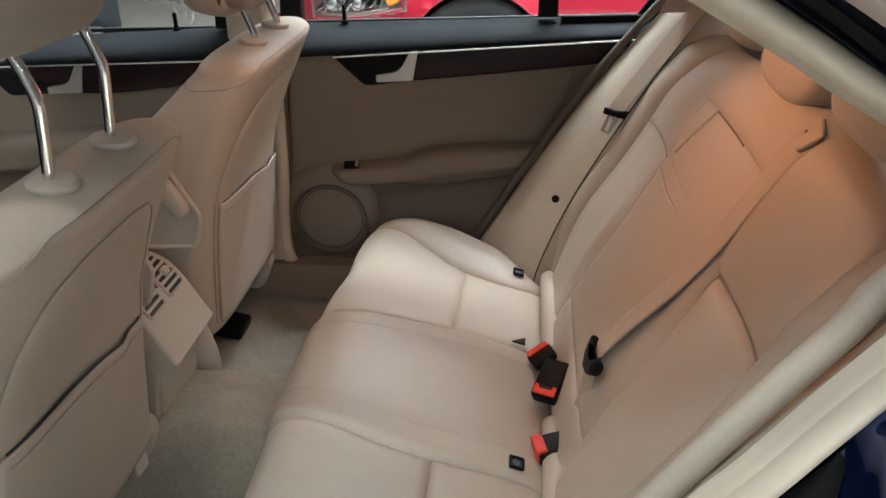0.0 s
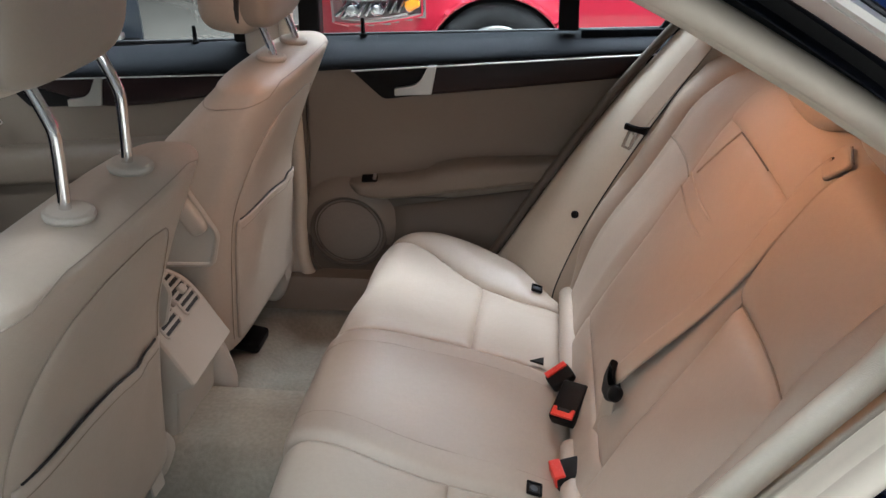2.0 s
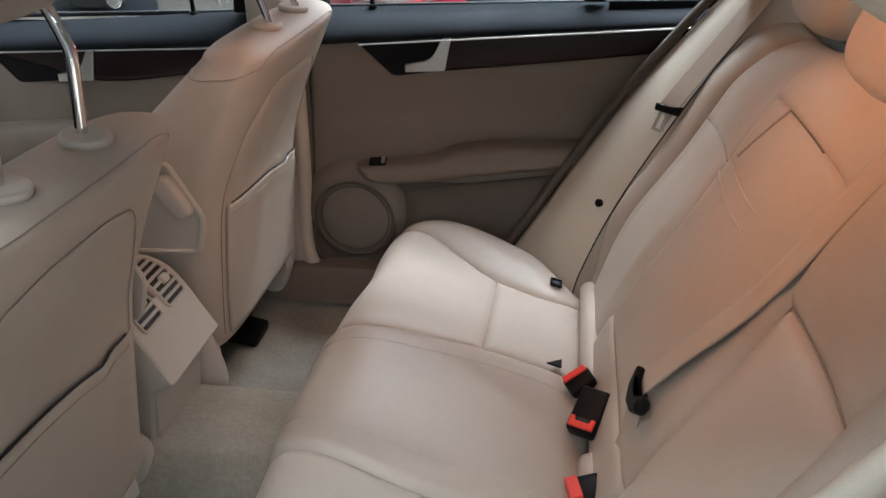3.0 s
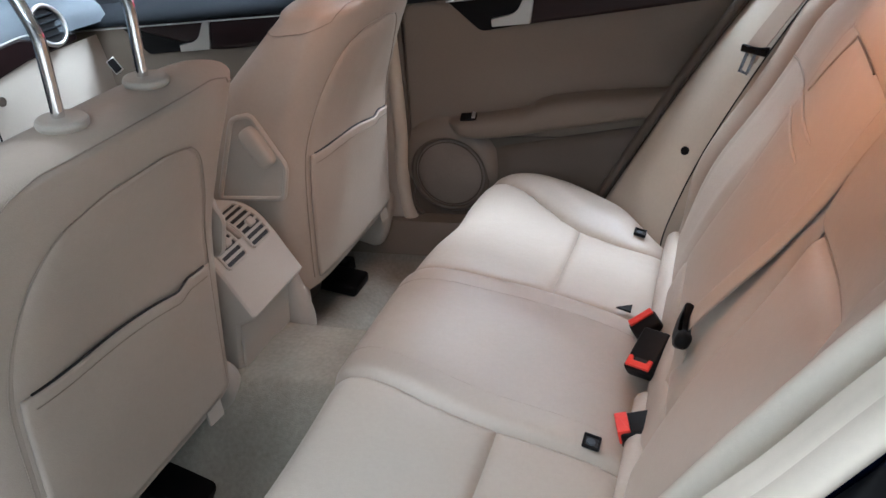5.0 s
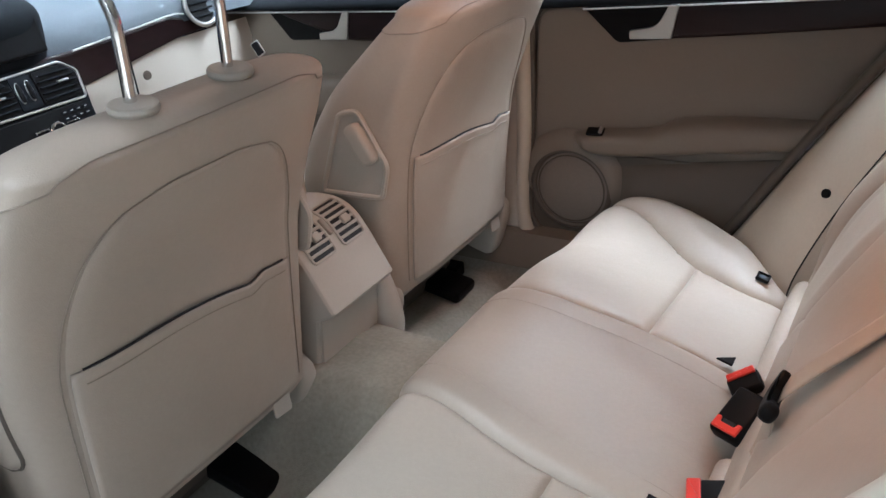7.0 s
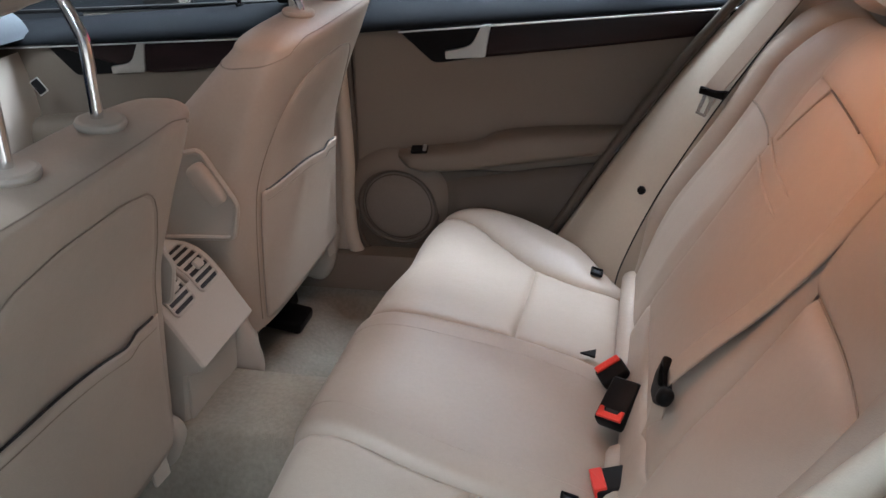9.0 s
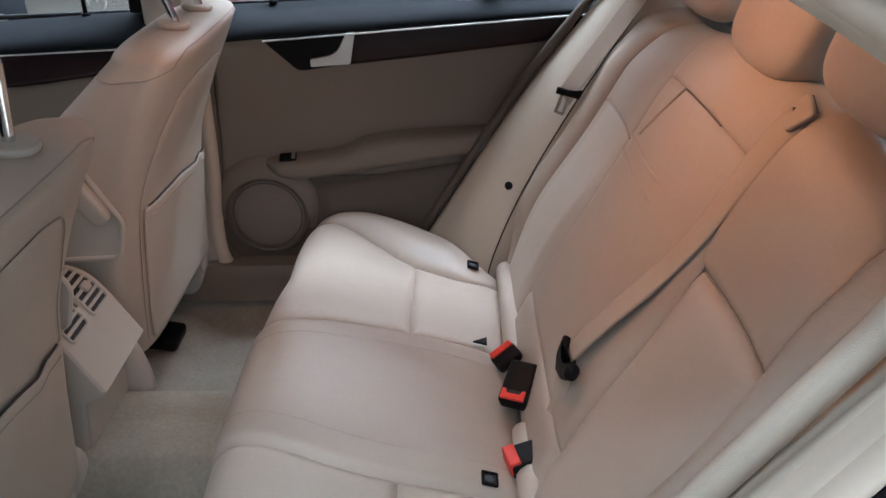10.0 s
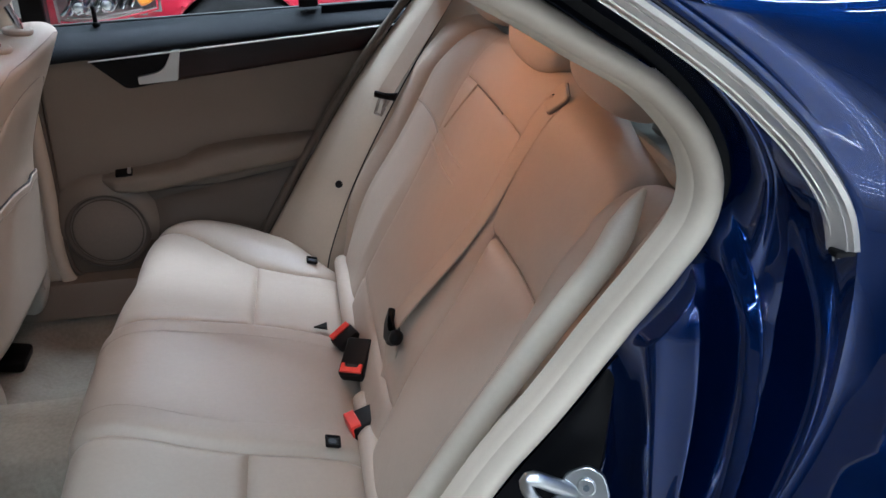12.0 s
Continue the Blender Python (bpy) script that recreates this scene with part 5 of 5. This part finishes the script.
# ---- rear centre console ----
def make_console():
    c = thing("center_console", "beige plastic rear console with two air vents", "console")
    brink = spline([(-0.70, 0, 0.7065), (-0.655, 0, 0.7045), (-0.621, 0, 0.688), (-0.595, 0, 0.655), (-0.574, 0, 0.617), (-0.552, 0, 0.578)], 61)
    prof = [(-1.15, 0.65), (-0.80, 0.690)] + [(p.x, p.z) for p in brink[::3]] + [(-0.558, 0.569), (-0.590, 0.554), (-0.604, 0.470), (-0.612, 0.37), (-1.15, 0.37)]
    part("body", plate(prof, 0.176, 0.009, facing(0.088), 3), PLASTIC, c)

    def on_face(k, y, lift):
        """A pose on the curved rear face, k from its top to its lower edge."""
        i = min(59, max(0, int(k * 60)))
        p = brink[i].lerp(brink[i + 1], k * 60 - i)
        t = (brink[i + 1] - brink[i]).normalized()
        n = Vector((-t.z, 0, t.x))
        return turned(p + Vector((0, y, 0)) + n * lift, (0, 1, 0), n)

    for sg in (-1, 1):
        yc, hw = sg * 0.0395, 0.029
        v = part("air_vent", grid(lambda k, y: on_face(k, yc + y, 0.0012).translation, span(0.20, 0.60, 24), span(-hw, hw, 6)), RUBBER, c, "dark slatted air vent")
        edge = [on_face(k, yc - hw, 0.0022).translation for k in span(0.22, 0.58, 16)] + [on_face(0.60, yc + y, 0.0022).translation for y in span(-hw + 0.004, hw - 0.004, 8)] + [on_face(k, yc + hw, 0.0022).translation for k in span(0.58, 0.22, 16)] + [on_face(0.20, yc + y, 0.0022).translation for y in span(hw - 0.004, -hw + 0.004, 8)]
        part("vent_rim", tube(edge, 0.0026, 8, closed=True), PLASTIC, v)
        for k in range(6):
            part("slat", box(2 * hw - 0.002, 0.0056, 0.0040, 0.0012, on_face(0.258 + 0.057 * k, yc, 0.0030), 1), PLASTIC, v)
        part("vent_tab", box(0.018, 0.016, 0.009, 0.003, on_face(0.43, yc + 0.004, 0.006)), PLASTIC, v)
    part("thumb_wheel", box(0.009, 0.034, 0.008, 0.003, on_face(0.40, 0, 0.002)), PIPING, c, "ribbed vent wheel")
    part("lower_cover", plate(rounded([(-0.079, 0.0), (0.079, 0.0), (0.080, 0.094), (-0.080, 0.094)], 0.006), 0.006, 0.002, turned((-0.605, 0, 0.462), (0, 1, 0), (0.99, 0, -0.12))), PLASTIC, c)
    part("side_flare", pillow(0.098, 0.050, 0.185, 0.75, 18, 24, pose(-0.622, 0.110, 0.490, 0, -14, 0)), PLASTIC, c)
    part("armrest_box", pillow(0.30, 0.19, 0.10, 0.35, 20, 30, pose(-0.86, 0, 0.72)), LEATHER, c)
    return c


make_console()


# ---- dashboard ----
def make_dash():
    d = thing("dashboard", "grey and beige dashboard with walnut trim and vents", "dashboard")

    def pad(u, v):
        y = lerp(-0.68, 0.68, v)
        line = spline_pad
        p = line[int(round(u * (len(line) - 1)))]
        return Vector((p[0] + 0.05 * abs(2 * v - 1) ** 3, y, p[2] + 0.035 * math.exp(-((y - 0.02) / 0.16) ** 2) * (1 - u) + 0.05 * math.exp(-((y + 0.36) / 0.16) ** 2)))

    spline_pad = spline([(-1.80, 0, 0.985), (-1.60, 0, 0.985), (-1.46, 0, 0.975), (-1.405, 0, 0.945), (-1.39, 0, 0.905)], 30)
    part("top_pad", grid(pad, span(0, 1, 30), span(0, 1, 40)), GREY_PAD, d, "blue-grey soft dash pad")
    part("wood_trim", plate(rounded([(-0.14, 0.912), (0.16, 0.910), (0.42, 0.925), (0.50, 0.900), (0.60, 0.895), (0.60, 0.875), (0.44, 0.872), (0.16, 0.832), (-0.14, 0.83)], 0.012), 0.02, 0.006, turned((-1.395, 0, 0), (0, 1, 0), (1, 0, 0))), WOOD, d, "dark burr walnut strip")
    part("lower_panel", grid(lambda u, v: Vector((-1.385 - 0.02 * u * u + 0.02 * math.sin(math.pi * u), lerp(0.15, 0.68, v), lerp(0.87, 0.55, u))), span(0, 1, 16), span(0, 1, 16)), PLASTIC, d, "beige glovebox panel")
    part("glovebox_gap", tube([Vector((-1.364, 0.27, z)) for z in span(0.855, 0.62, 8)], 0.002, 6), CHARCOAL, d)
    part("glovebox_lock", cyl(0.011, 0.006, 0.002, turned((-1.362, 0.305, 0.815), (0, 1, 0), (1, 0, 0)), 18), DOOR_PLASTIC, d)
    m = turned((-1.375, 0.515, 0.930), (0, 1, 0), (0.96, 0, 0.28))
    vent = part("round_vent", tube([m @ Vector((0.047 * math.cos(t), 0.047 * math.sin(t), 0.006)) for t in (2 * math.pi * i / 40 for i in range(40))], 0.0055, 10, closed=True), SATIN, d, "round silver-ringed air vent")
    part("vent_bowl", cyl(0.045, 0.006, 0.001, m, 32), BLACK, vent)
    for k in range(4):
        part("slat", box(0.075 - 0.012 * abs(k - 1.5), 0.004, 0.006, 0.001, m @ pose(0, -0.024 + 0.016 * k, 0.005), 1), CHARCOAL, vent)
    # centre stack
    face = turned((-1.335, 0.02, 0.828), (0, 1, 0), (0.95, 0, 0.31))
    st = part("center_fascia", plate(rounded([(-0.155, -0.26), (0.092, -0.26), (0.106, 0.060), (0.070, 0.085), (-0.155, 0.085)], 0.012), 0.05, 0.006, face @ pose(0, 0, -0.05)), CHARCOAL, d, "charcoal centre fascia")
    part("vent_bezel", tube([face @ Vector((a, b, 0.003)) for a, b in rounded([(-0.150, 0.000), (0.095, -0.004), (0.100, 0.052), (0.068, 0.078), (-0.150, 0.074)], 0.008)], 0.0028, 8, closed=True), SATIN, st, "thin silver vent bezel")
    for x in (-0.098, 0.046):
        hw = 0.046
        fr = part("fascia_vent", plate(rounded([(x - hw, 0.004), (x + hw, 0.001), (x + hw + 0.004, 0.054), (x + hw - 0.022, 0.073), (x - hw, 0.072)], 0.006), 0.004, 0.001, face), BLACK, st, "wide centre air vent")
        for k in range(5):
            part("slat", box(2 * hw - 0.008 - 0.016 * (k == 4), 0.003, 0.006, 0.0008, face @ pose(x, 0.013 + 0.012 * k, 0.006), 1), CHARCOAL, fr)
        part("vent_tab", box(0.026, 0.005, 0.006, 0.002, face @ pose(x + 0.010, 0.040, 0.011)), SATIN, fr)
    mid = part("vent_control", plate(rounded([(-0.050, 0.004), (-0.004, 0.003), (-0.006, 0.073), (-0.052, 0.074)], 0.005), 0.005, 0.001, face), CHARCOAL, st)
    for x in (-0.040, -0.018):
        part("thumb_wheel", pillow(0.011, 0.040, 0.012, 0.7, 10, 16, face @ pose(x, 0.040, 0.006)), BLACK, mid)
        part("wheel_ring", tube([face @ Vector((x + 0.006 * math.cos(t), 0.040 + 0.021 * math.sin(t), 0.006)) for t in (2 * math.pi * i / 24 for i in range(24))], 0.0012, 6, closed=True), SATIN, mid)
    rad = part("radio", plate(rounded([(-0.14, -0.135), (0.084, -0.135), (0.092, -0.010), (-0.14, -0.010)], 0.008), 0.005, 0.002, face), BLACK, st, "black radio with chrome rocker keys")
    for r in range(3):
        for k in range(4):
            part("radio_key", box(0.013, 0.008, 0.004, 0.001, face @ pose(0.028 + 0.017 * k, -0.022 - 0.013 * r, 0.006), 1), CHARCOAL, rad)
            part("key_legend", box(0.006, 0.0016, 0.001, 0, face @ pose(0.028 + 0.017 * k, -0.022 - 0.013 * r, 0.0084), 1), SATIN, rad)
    knob = face @ pose(0.000, -0.052, 0.005)
    part("dial_ring", tube([knob @ Vector((0.016 * math.cos(t), 0.016 * math.sin(t), 0.004)) for t in (2 * math.pi * i / 28 for i in range(28))], 0.0032, 8, closed=True), CHROME, rad)
    part("dial", cyl(0.013, 0.010, 0.002, knob, 24), BLACK, rad)
    for sx in (-1, 1):
        part("rocker_key", join_frame(0.030, 0.020, 0.003, 0.006, knob @ pose(sx * 0.036, 0, 0.003)), CHROME, rad)
    part("trim_line", tube(spline([(-1.372, 0.14, 0.912), (-1.372, 0.30, 0.921), (-1.372, 0.42, 0.928), (-1.374, 0.46, 0.922)], 20), 0.0022, 8), SATIN, d, "thin bright trim line")
    # dial hood and screen cover
    hood = part("screen_hood", pillow(0.22, 0.26, 0.16, 0.5, 24, 36, pose(-1.47, -0.02, 0.97, 0, 8, 0)), CHARCOAL, d, "dark screen hood")
    part("screen", box(0.012, 0.19, 0.085, 0.006, pose(-1.365, -0.02, 0.97, 0, -12, 0)), BLACK, hood)
    sw = turned((-1.300, 0.612, 0.805), (0.55, 0, -0.83), (0.35, -0.85, 0.25))
    key = part("door_window_switch", box(0.040, 0.023, 0.006, 0.002, sw), SATIN, d)
    part("switch_rocker", box(0.035, 0.0195, 0.008, 0.003, sw @ pose(0, 0, 0.002)), BLACK, key)
    return d


make_dash()

# ---- showroom round the car ----
ground = tagged(link_mesh("floor", grid(lambda u, v: Vector((lerp(-14, 12, u), lerp(-15, 13, v), 0)), span(0, 1, 3), span(0, 1, 3)), SHOW_FLOOR), "polished beige showroom floor", "floor", kind="structure")
for nm, m, sx, sz in (("wall_north", pose(-1, 13, 2.2, 90, 0, 0), 26, 4.4), ("wall_south", pose(-1, -15, 2.2, 90, 0, 0), 26, 4.4), ("wall_west", pose(-14, -1, 2.2, 90, 0, 90), 28, 4.4), ("wall_east", pose(12, -1, 2.2, 90, 0, 90), 28, 4.4)):
    tagged(link_mesh(nm, box(sx, sz, 0.15, 0.01, m), WALL_PAINT), "pale painted showroom wall", "wall", kind="structure")
tagged(link_mesh("ceiling", box(26, 28, 0.1, 0.01, pose(-1, -1, 4.35)), CEIL_PAINT), "grey showroom ceiling", "ceiling", kind="structure")
for lx, ly, _, _ in LAMPS:
    cl = thing("ceiling_light", "long white ceiling light in a slim housing", "ceiling light", "ceiling lights")
    cl.location = (lx, ly, 0)
    part("housing", box(1.30, 0.38, 0.06, 0.01, pose(0, 0, 3.99)), WALL_PAINT, cl)
    part("rod", cyl(0.008, 0.30, 0, pose(0.5, 0, 4.16), 8), STEEL, cl)
    part("rod", cyl(0.008, 0.30, 0, pose(-0.5, 0, 4.16), 8), STEEL, cl)
pl = thing("ceiling_light", "broad white panel light hung under the ceiling", "ceiling light", "ceiling lights")
part("housing", box(2.5, 1.8, 0.06, 0.01, pose(0.35, 1.8, 3.97)), WALL_PAINT, pl)
for dx in (-1.0, 1.0):
    part("rod", cyl(0.008, 0.32, 0, pose(0.35 + dx, 1.8, 4.15), 8), STEEL, pl)
dome = thing("dome_lamp", "small warm dome lamp set in the headliner", "lamp")
part("housing", box(0.10, 0.19, 0.016, 0.005, pose(0.0, 0, 1.385)), PLASTIC, dome)


def wheel(parent, loc, r, w, label=""):
    wl = part("wheel", tube([Vector(loc) + Vector(((r - 0.05) * math.cos(t), 0, (r - 0.05) * math.sin(t))) for t in (2 * math.pi * i / 48 for i in range(48))], 0.05, 14, 1.0, True), TYRE, parent, "black tyre on alloy rim")
    face = facing(loc[1] - w / 2)
    part("tyre_wall", grid(lambda a, t: Vector((loc[0] + a * math.cos(t), loc[1] - w / 2 + 0.02 * ((a - r + 0.06) / 0.06) ** 2, loc[2] + a * math.sin(t))), span(r - 0.12, r, 8), [2 * math.pi * i / 48 for i in range(48)], close_v=True), TYRE, wl)
    part("tread", grid(lambda b, t: Vector((loc[0] + r * math.cos(t), loc[1] + b, loc[2] + r * math.sin(t))), span(-w / 2 + 0.01, w / 2, 4), [2 * math.pi * i / 48 for i in range(48)], close_v=True), TYRE, wl)
    rim = part("rim", tube([Vector((loc[0] + (r - 0.125) * math.cos(t), loc[1] - w / 2 + 0.012, loc[2] + (r - 0.125) * math.sin(t))) for t in (2 * math.pi * i / 48 for i in range(48))], 0.012, 10, 1.0, True), SATIN, wl, "alloy rim")
    for k in range(5):
        a = 2 * math.pi * k / 5 + 0.3
        part("spoke", box(r - 0.13, 0.03, 0.045, 0.008, Matrix.Translation((loc[0] + 0.5 * (r - 0.12) * math.cos(a), loc[1] - w / 2 + 0.03, loc[2] + 0.5 * (r - 0.12) * math.sin(a))) @ pose(0, 0, 0, 0, -math.degrees(a), 0)), SATIN, rim)
    part("hub_disc", cyl(r - 0.14, 0.02, 0.004, Matrix.Translation((loc[0], loc[1] - w / 2 + 0.07, loc[2])) @ pose(0, 0, 0, 90, 0, 0), 32), CHARCOAL, rim)
    return wl


for cx in (-2.06, 0.72):
    for cy in (-0.73, 0.73):
        wheel(car_body, (cx, cy, 0.315), 0.315, 0.20)


def make_red_car():
    c = thing("red_car", "glossy red car parked beside the sedan", "car", "parked cars")
    wx, wy, wz, ar = -0.25, 3.0, 0.33, 0.365

    def flank(u, v):
        """The near body side with its nose turning away."""
        x = lerp(-1.35, 2.6, u)
        z = lerp(0.18, 1.0, v)
        nose = max(0, (-0.62 - x) / 0.73)
        y = wy + 0.02 + 0.03 * abs(z - 0.6) / 0.4 + 0.55 * nose ** 2.0 + (0.10 * ((z - 0.74) / 0.26) ** 2 if z > 0.74 else 0)
        r = math.hypot(x - wx, z - wz)
        if r < ar + 0.10:
            y -= 0.045 * (1 - max(0, r - ar) / 0.10) ** 2 if r > ar else 0
        return Vector((x, y, z))

    us, vs = span(0, 1, 170), span(0, 1, 60)
    verts, faces = grid(flank, us, vs)
    # draw the rim of the wheel opening on to its circle and leave the opening free
    for i, p in enumerate(verts):
        r = math.hypot(p.x - wx, p.z - wz)
        if ar - 0.020 < r < ar + 0.004:
            k = ar / r
            verts[i] = Vector((wx + (p.x - wx) * k, p.y - 0.03, wz + (p.z - wz) * k))
    keep = [f for f in faces if not all(math.hypot(verts[i].x - wx, verts[i].z - wz) < ar - 0.001 for i in f)]
    keep = [f for f in keep if not any(math.hypot(verts[i].x - wx, verts[i].z - wz) < ar - 0.012 for i in f)]
    keep = [f for f in keep if not any(in_lamp(verts[i].x, verts[i].z) for i in f)]
    part("flank", (verts, keep), RED, c, "red front wing and door", sharp=60)
    part("arch_lip", tube([Vector((wx + ar * math.cos(t), wy - 0.010, wz + ar * math.sin(t))) for t in span(-0.3, math.pi + 0.3, 40)], 0.010, 8), RED, c)
    part("arch_liner", grid(lambda b, t: Vector((wx + (ar + 0.004) * math.cos(t), wy + b, wz + (ar + 0.004) * math.sin(t))), span(-0.005, 0.30, 4), span(-0.3, math.pi + 0.3, 40)), RUBBER, c)
    part("arch_back", cyl(ar, 0.01, 0, Matrix.Translation((wx, wy + 0.30, wz)) @ pose(0, 0, 0, 90, 0, 0), 40), RUBBER, c)
    part("bonnet", grid(lambda u, v: Vector((lerp(-1.35, 0.45, u), lerp(wy + 0.13 + 0.55 * max(0, (-0.62 - lerp(-1.35, 0.45, u)) / 0.73) ** 2, wy + 1.6, v), 1.0 + 0.06 * math.sin(math.pi * 0.5 * v))), span(0, 1, 30), span(0, 1, 8)), RED, c)
    part("front_bumper", grid(lambda u, v: Vector((-1.35 - 0.08 * math.sin(math.pi * 0.5 * v), lerp(wy + 0.58, wy + 1.8, v), lerp(0.18, 1.0, u))), span(0, 1, 12), span(0, 1, 12)), RED, c)
    wheel(c, (wx, wy + 0.10, wz), 0.332, 0.21)
    # headlamp cluster
    lamp = part("headlamp", grid(lambda u, v: lamp_at(u, v, 0.075), span(0, 1, 20), span(0, 1, 10)), SATIN, c, "clear multi-lens headlamp")
    part("lens", grid(lambda u, v: lamp_at(u, v, -0.004 - 0.012 * math.sin(math.pi * u) * math.sin(math.pi * v)), span(0, 1, 24), span(0, 1, 12)), LENS, lamp).visible_shadow = False
    for k in range(9):
        p = lamp_at(0.06 + 0.088 * k, 0.50, 0.045)
        part("reflector_fin", box(0.010, 0.05, 0.060 + 0.05 * (1 - k / 9), 0.002, Matrix.Translation(p) @ pose(0, 0, 0, 0, 32, 30)), CHROME, lamp)
    for k in (0.22, 0.52):
        p = lamp_at(k, 0.46, 0.035)
        part("projector", cyl(0.034, 0.03, 0.004, Matrix.Translation(p) @ pose(0, 0, 0, 90, 0, 0), 24), CHROME, lamp)
        part("projector_lens", pillow(0.050, 0.03, 0.050, 0.9, 12, 20, Matrix.Translation(p + Vector((0, -0.015, 0)))), SATIN, lamp)
    part("lamp_surround", tube([lamp_at(u, 0, -0.002) for u in span(0, 1, 24)] + [lamp_at(1, v, -0.002) for v in span(0.1, 1, 6)] + [lamp_at(u, 1, -0.002) for u in span(0.96, 0, 24)], 0.005, 8), RED, lamp)
    part("light_strip", tube([lamp_at(u, 0.82, 0.02) for u in span(0.06, 0.80, 16)], 0.008, 8), SATIN, lamp)
    part("lower_strip", tube([lamp_at(u, 0.12, 0.02) for u in span(0.06, 0.86, 16)], 0.007, 8), SATIN, lamp)
    part("side_marker", pillow(0.085, 0.03, 0.055, 0.6, 14, 20, Matrix.Translation(lamp_at(0.90, 0.50, 0.012)) @ pose(0, 0, 0, 0, -26, -20)), AMBER, lamp, "amber side marker")
    return c


def lamp_at(u, v, back):
    x = lerp(-1.14, -0.62, u)
    low = lerp(0.508, 0.598, u ** 1.4)
    top = lerp(0.660, 0.708, u)
    z = lerp(low, top, v)
    nose = max(0, (-0.62 - x) / 0.73)
    return Vector((x, 3.02 + 0.03 * abs(z - 0.6) / 0.4 + 0.55 * nose ** 2 + back - 0.003, z))


def in_lamp(x, z):
    if not -1.14 < x < -0.625:
        return False
    u = (x + 1.14) / 0.52
    return lerp(0.508, 0.598, u ** 1.4) < z < lerp(0.660, 0.708, u)


make_red_car()


def make_grey_car():
    """The corner of a dark car further off."""
    c = thing("dark_car", "slate grey car seen from its front corner", "car", "parked cars")
    ox, oy = -2.52, 3.84

    def nose(u, v):
        z = lerp(0.16, 1.0, v)
        a = lerp(-0.2, 1.0, u)
        back = 1.6 * max(0, 0.25 - a) ** 1.3
        x = ox + 0.06 - 0.75 * back - 1.75 * max(0, a - 0.3) / 0.7 - 0.05 * (z - 0.5) ** 2
        y = oy + back - 0.25 * math.sin(min(1, max(0, a)) * math.pi * 0.5)
        return Vector((x, y, z))

    part("front_corner", grid(nose, span(0, 1, 40), span(0, 1, 30)), DARK_PAINT, c, "dark painted bumper corner", sharp=60)
    part("bonnet", grid(lambda u, v: Vector((lerp(ox - 1.7, ox - 0.05, u) - 0.75 * 2.0 * v, lerp(oy - 0.2, oy + 2, v), 1.0)), span(0, 1, 4), span(0, 1, 4)), DARK_PAINT, c)
    y = oy - 0.24
    part("grille_insert", box(0.34, 0.06, 0.24, 0.02, pose(ox - 0.24, y, 0.54)), RUBBER, c)
    part("trim_bar", box(0.26, 0.03, 0.022, 0.006, pose(ox - 0.20, y - 0.04, 0.535, 0, -6, 0)), SATIN, c)
    fog = part("fog_lamp", cyl(0.050, 0.05, 0.006, Matrix.Translation((ox - 0.10, y - 0.045, 0.475)) @ pose(0, 0, 0, 90, 0, 0), 28), CHROME, c, "round fog lamp")
    part("fog_lens", cyl(0.036, 0.012, 0.004, Matrix.Translation((ox - 0.10, y - 0.072, 0.475)) @ pose(0, 0, 0, 90, 0, 0), 24), SATIN, fog)
    part("indicator", pillow(0.052, 0.04, 0.060, 0.6, 12, 18, pose(ox - 0.085, y - 0.03, 0.565)), AMBER, c, "amber indicator")
    part("lower_lip", box(0.85, 0.06, 0.05, 0.02, pose(ox - 0.42, y, 0.37)), SATIN, c)
    for wx, wy in ((ox - 1.4, oy + 0.05), (ox - 1.1, oy + 1.3)):
        wheel(c, (wx, wy, 0.33), 0.33, 0.2)
    part("air_dam", box(1.2, 0.05, 0.18, 0.02, pose(ox - 0.50, y + 0.03, 0.26)), BLACK, c)
    return c


make_grey_car()


def make_far_van():
    """The dark vehicle behind, standing askew; its near side lies along its own x."""
    c = thing("dark_van", "dark vehicle parked further back in the showroom", "car", "parked cars")
    c.location, c.rotation_euler = (-5.0, 9.2, 0), (0, 0, radians(-41))
    part("body", pillow(4.2, 1.7, 1.1, 0.25, 30, 50, pose(0, 0.88, 0.90)), DARK_PAINT, c)
    part("side_step", box(3.0, 0.10, 0.05, 0.02, pose(0.3, 0.02, 0.33)), SATIN, c, "silver side step")
    for x in (-1.35, 1.25):
        wheel(c, (x, 0.16, 0.35), 0.35, 0.24)
    return c


make_far_van()
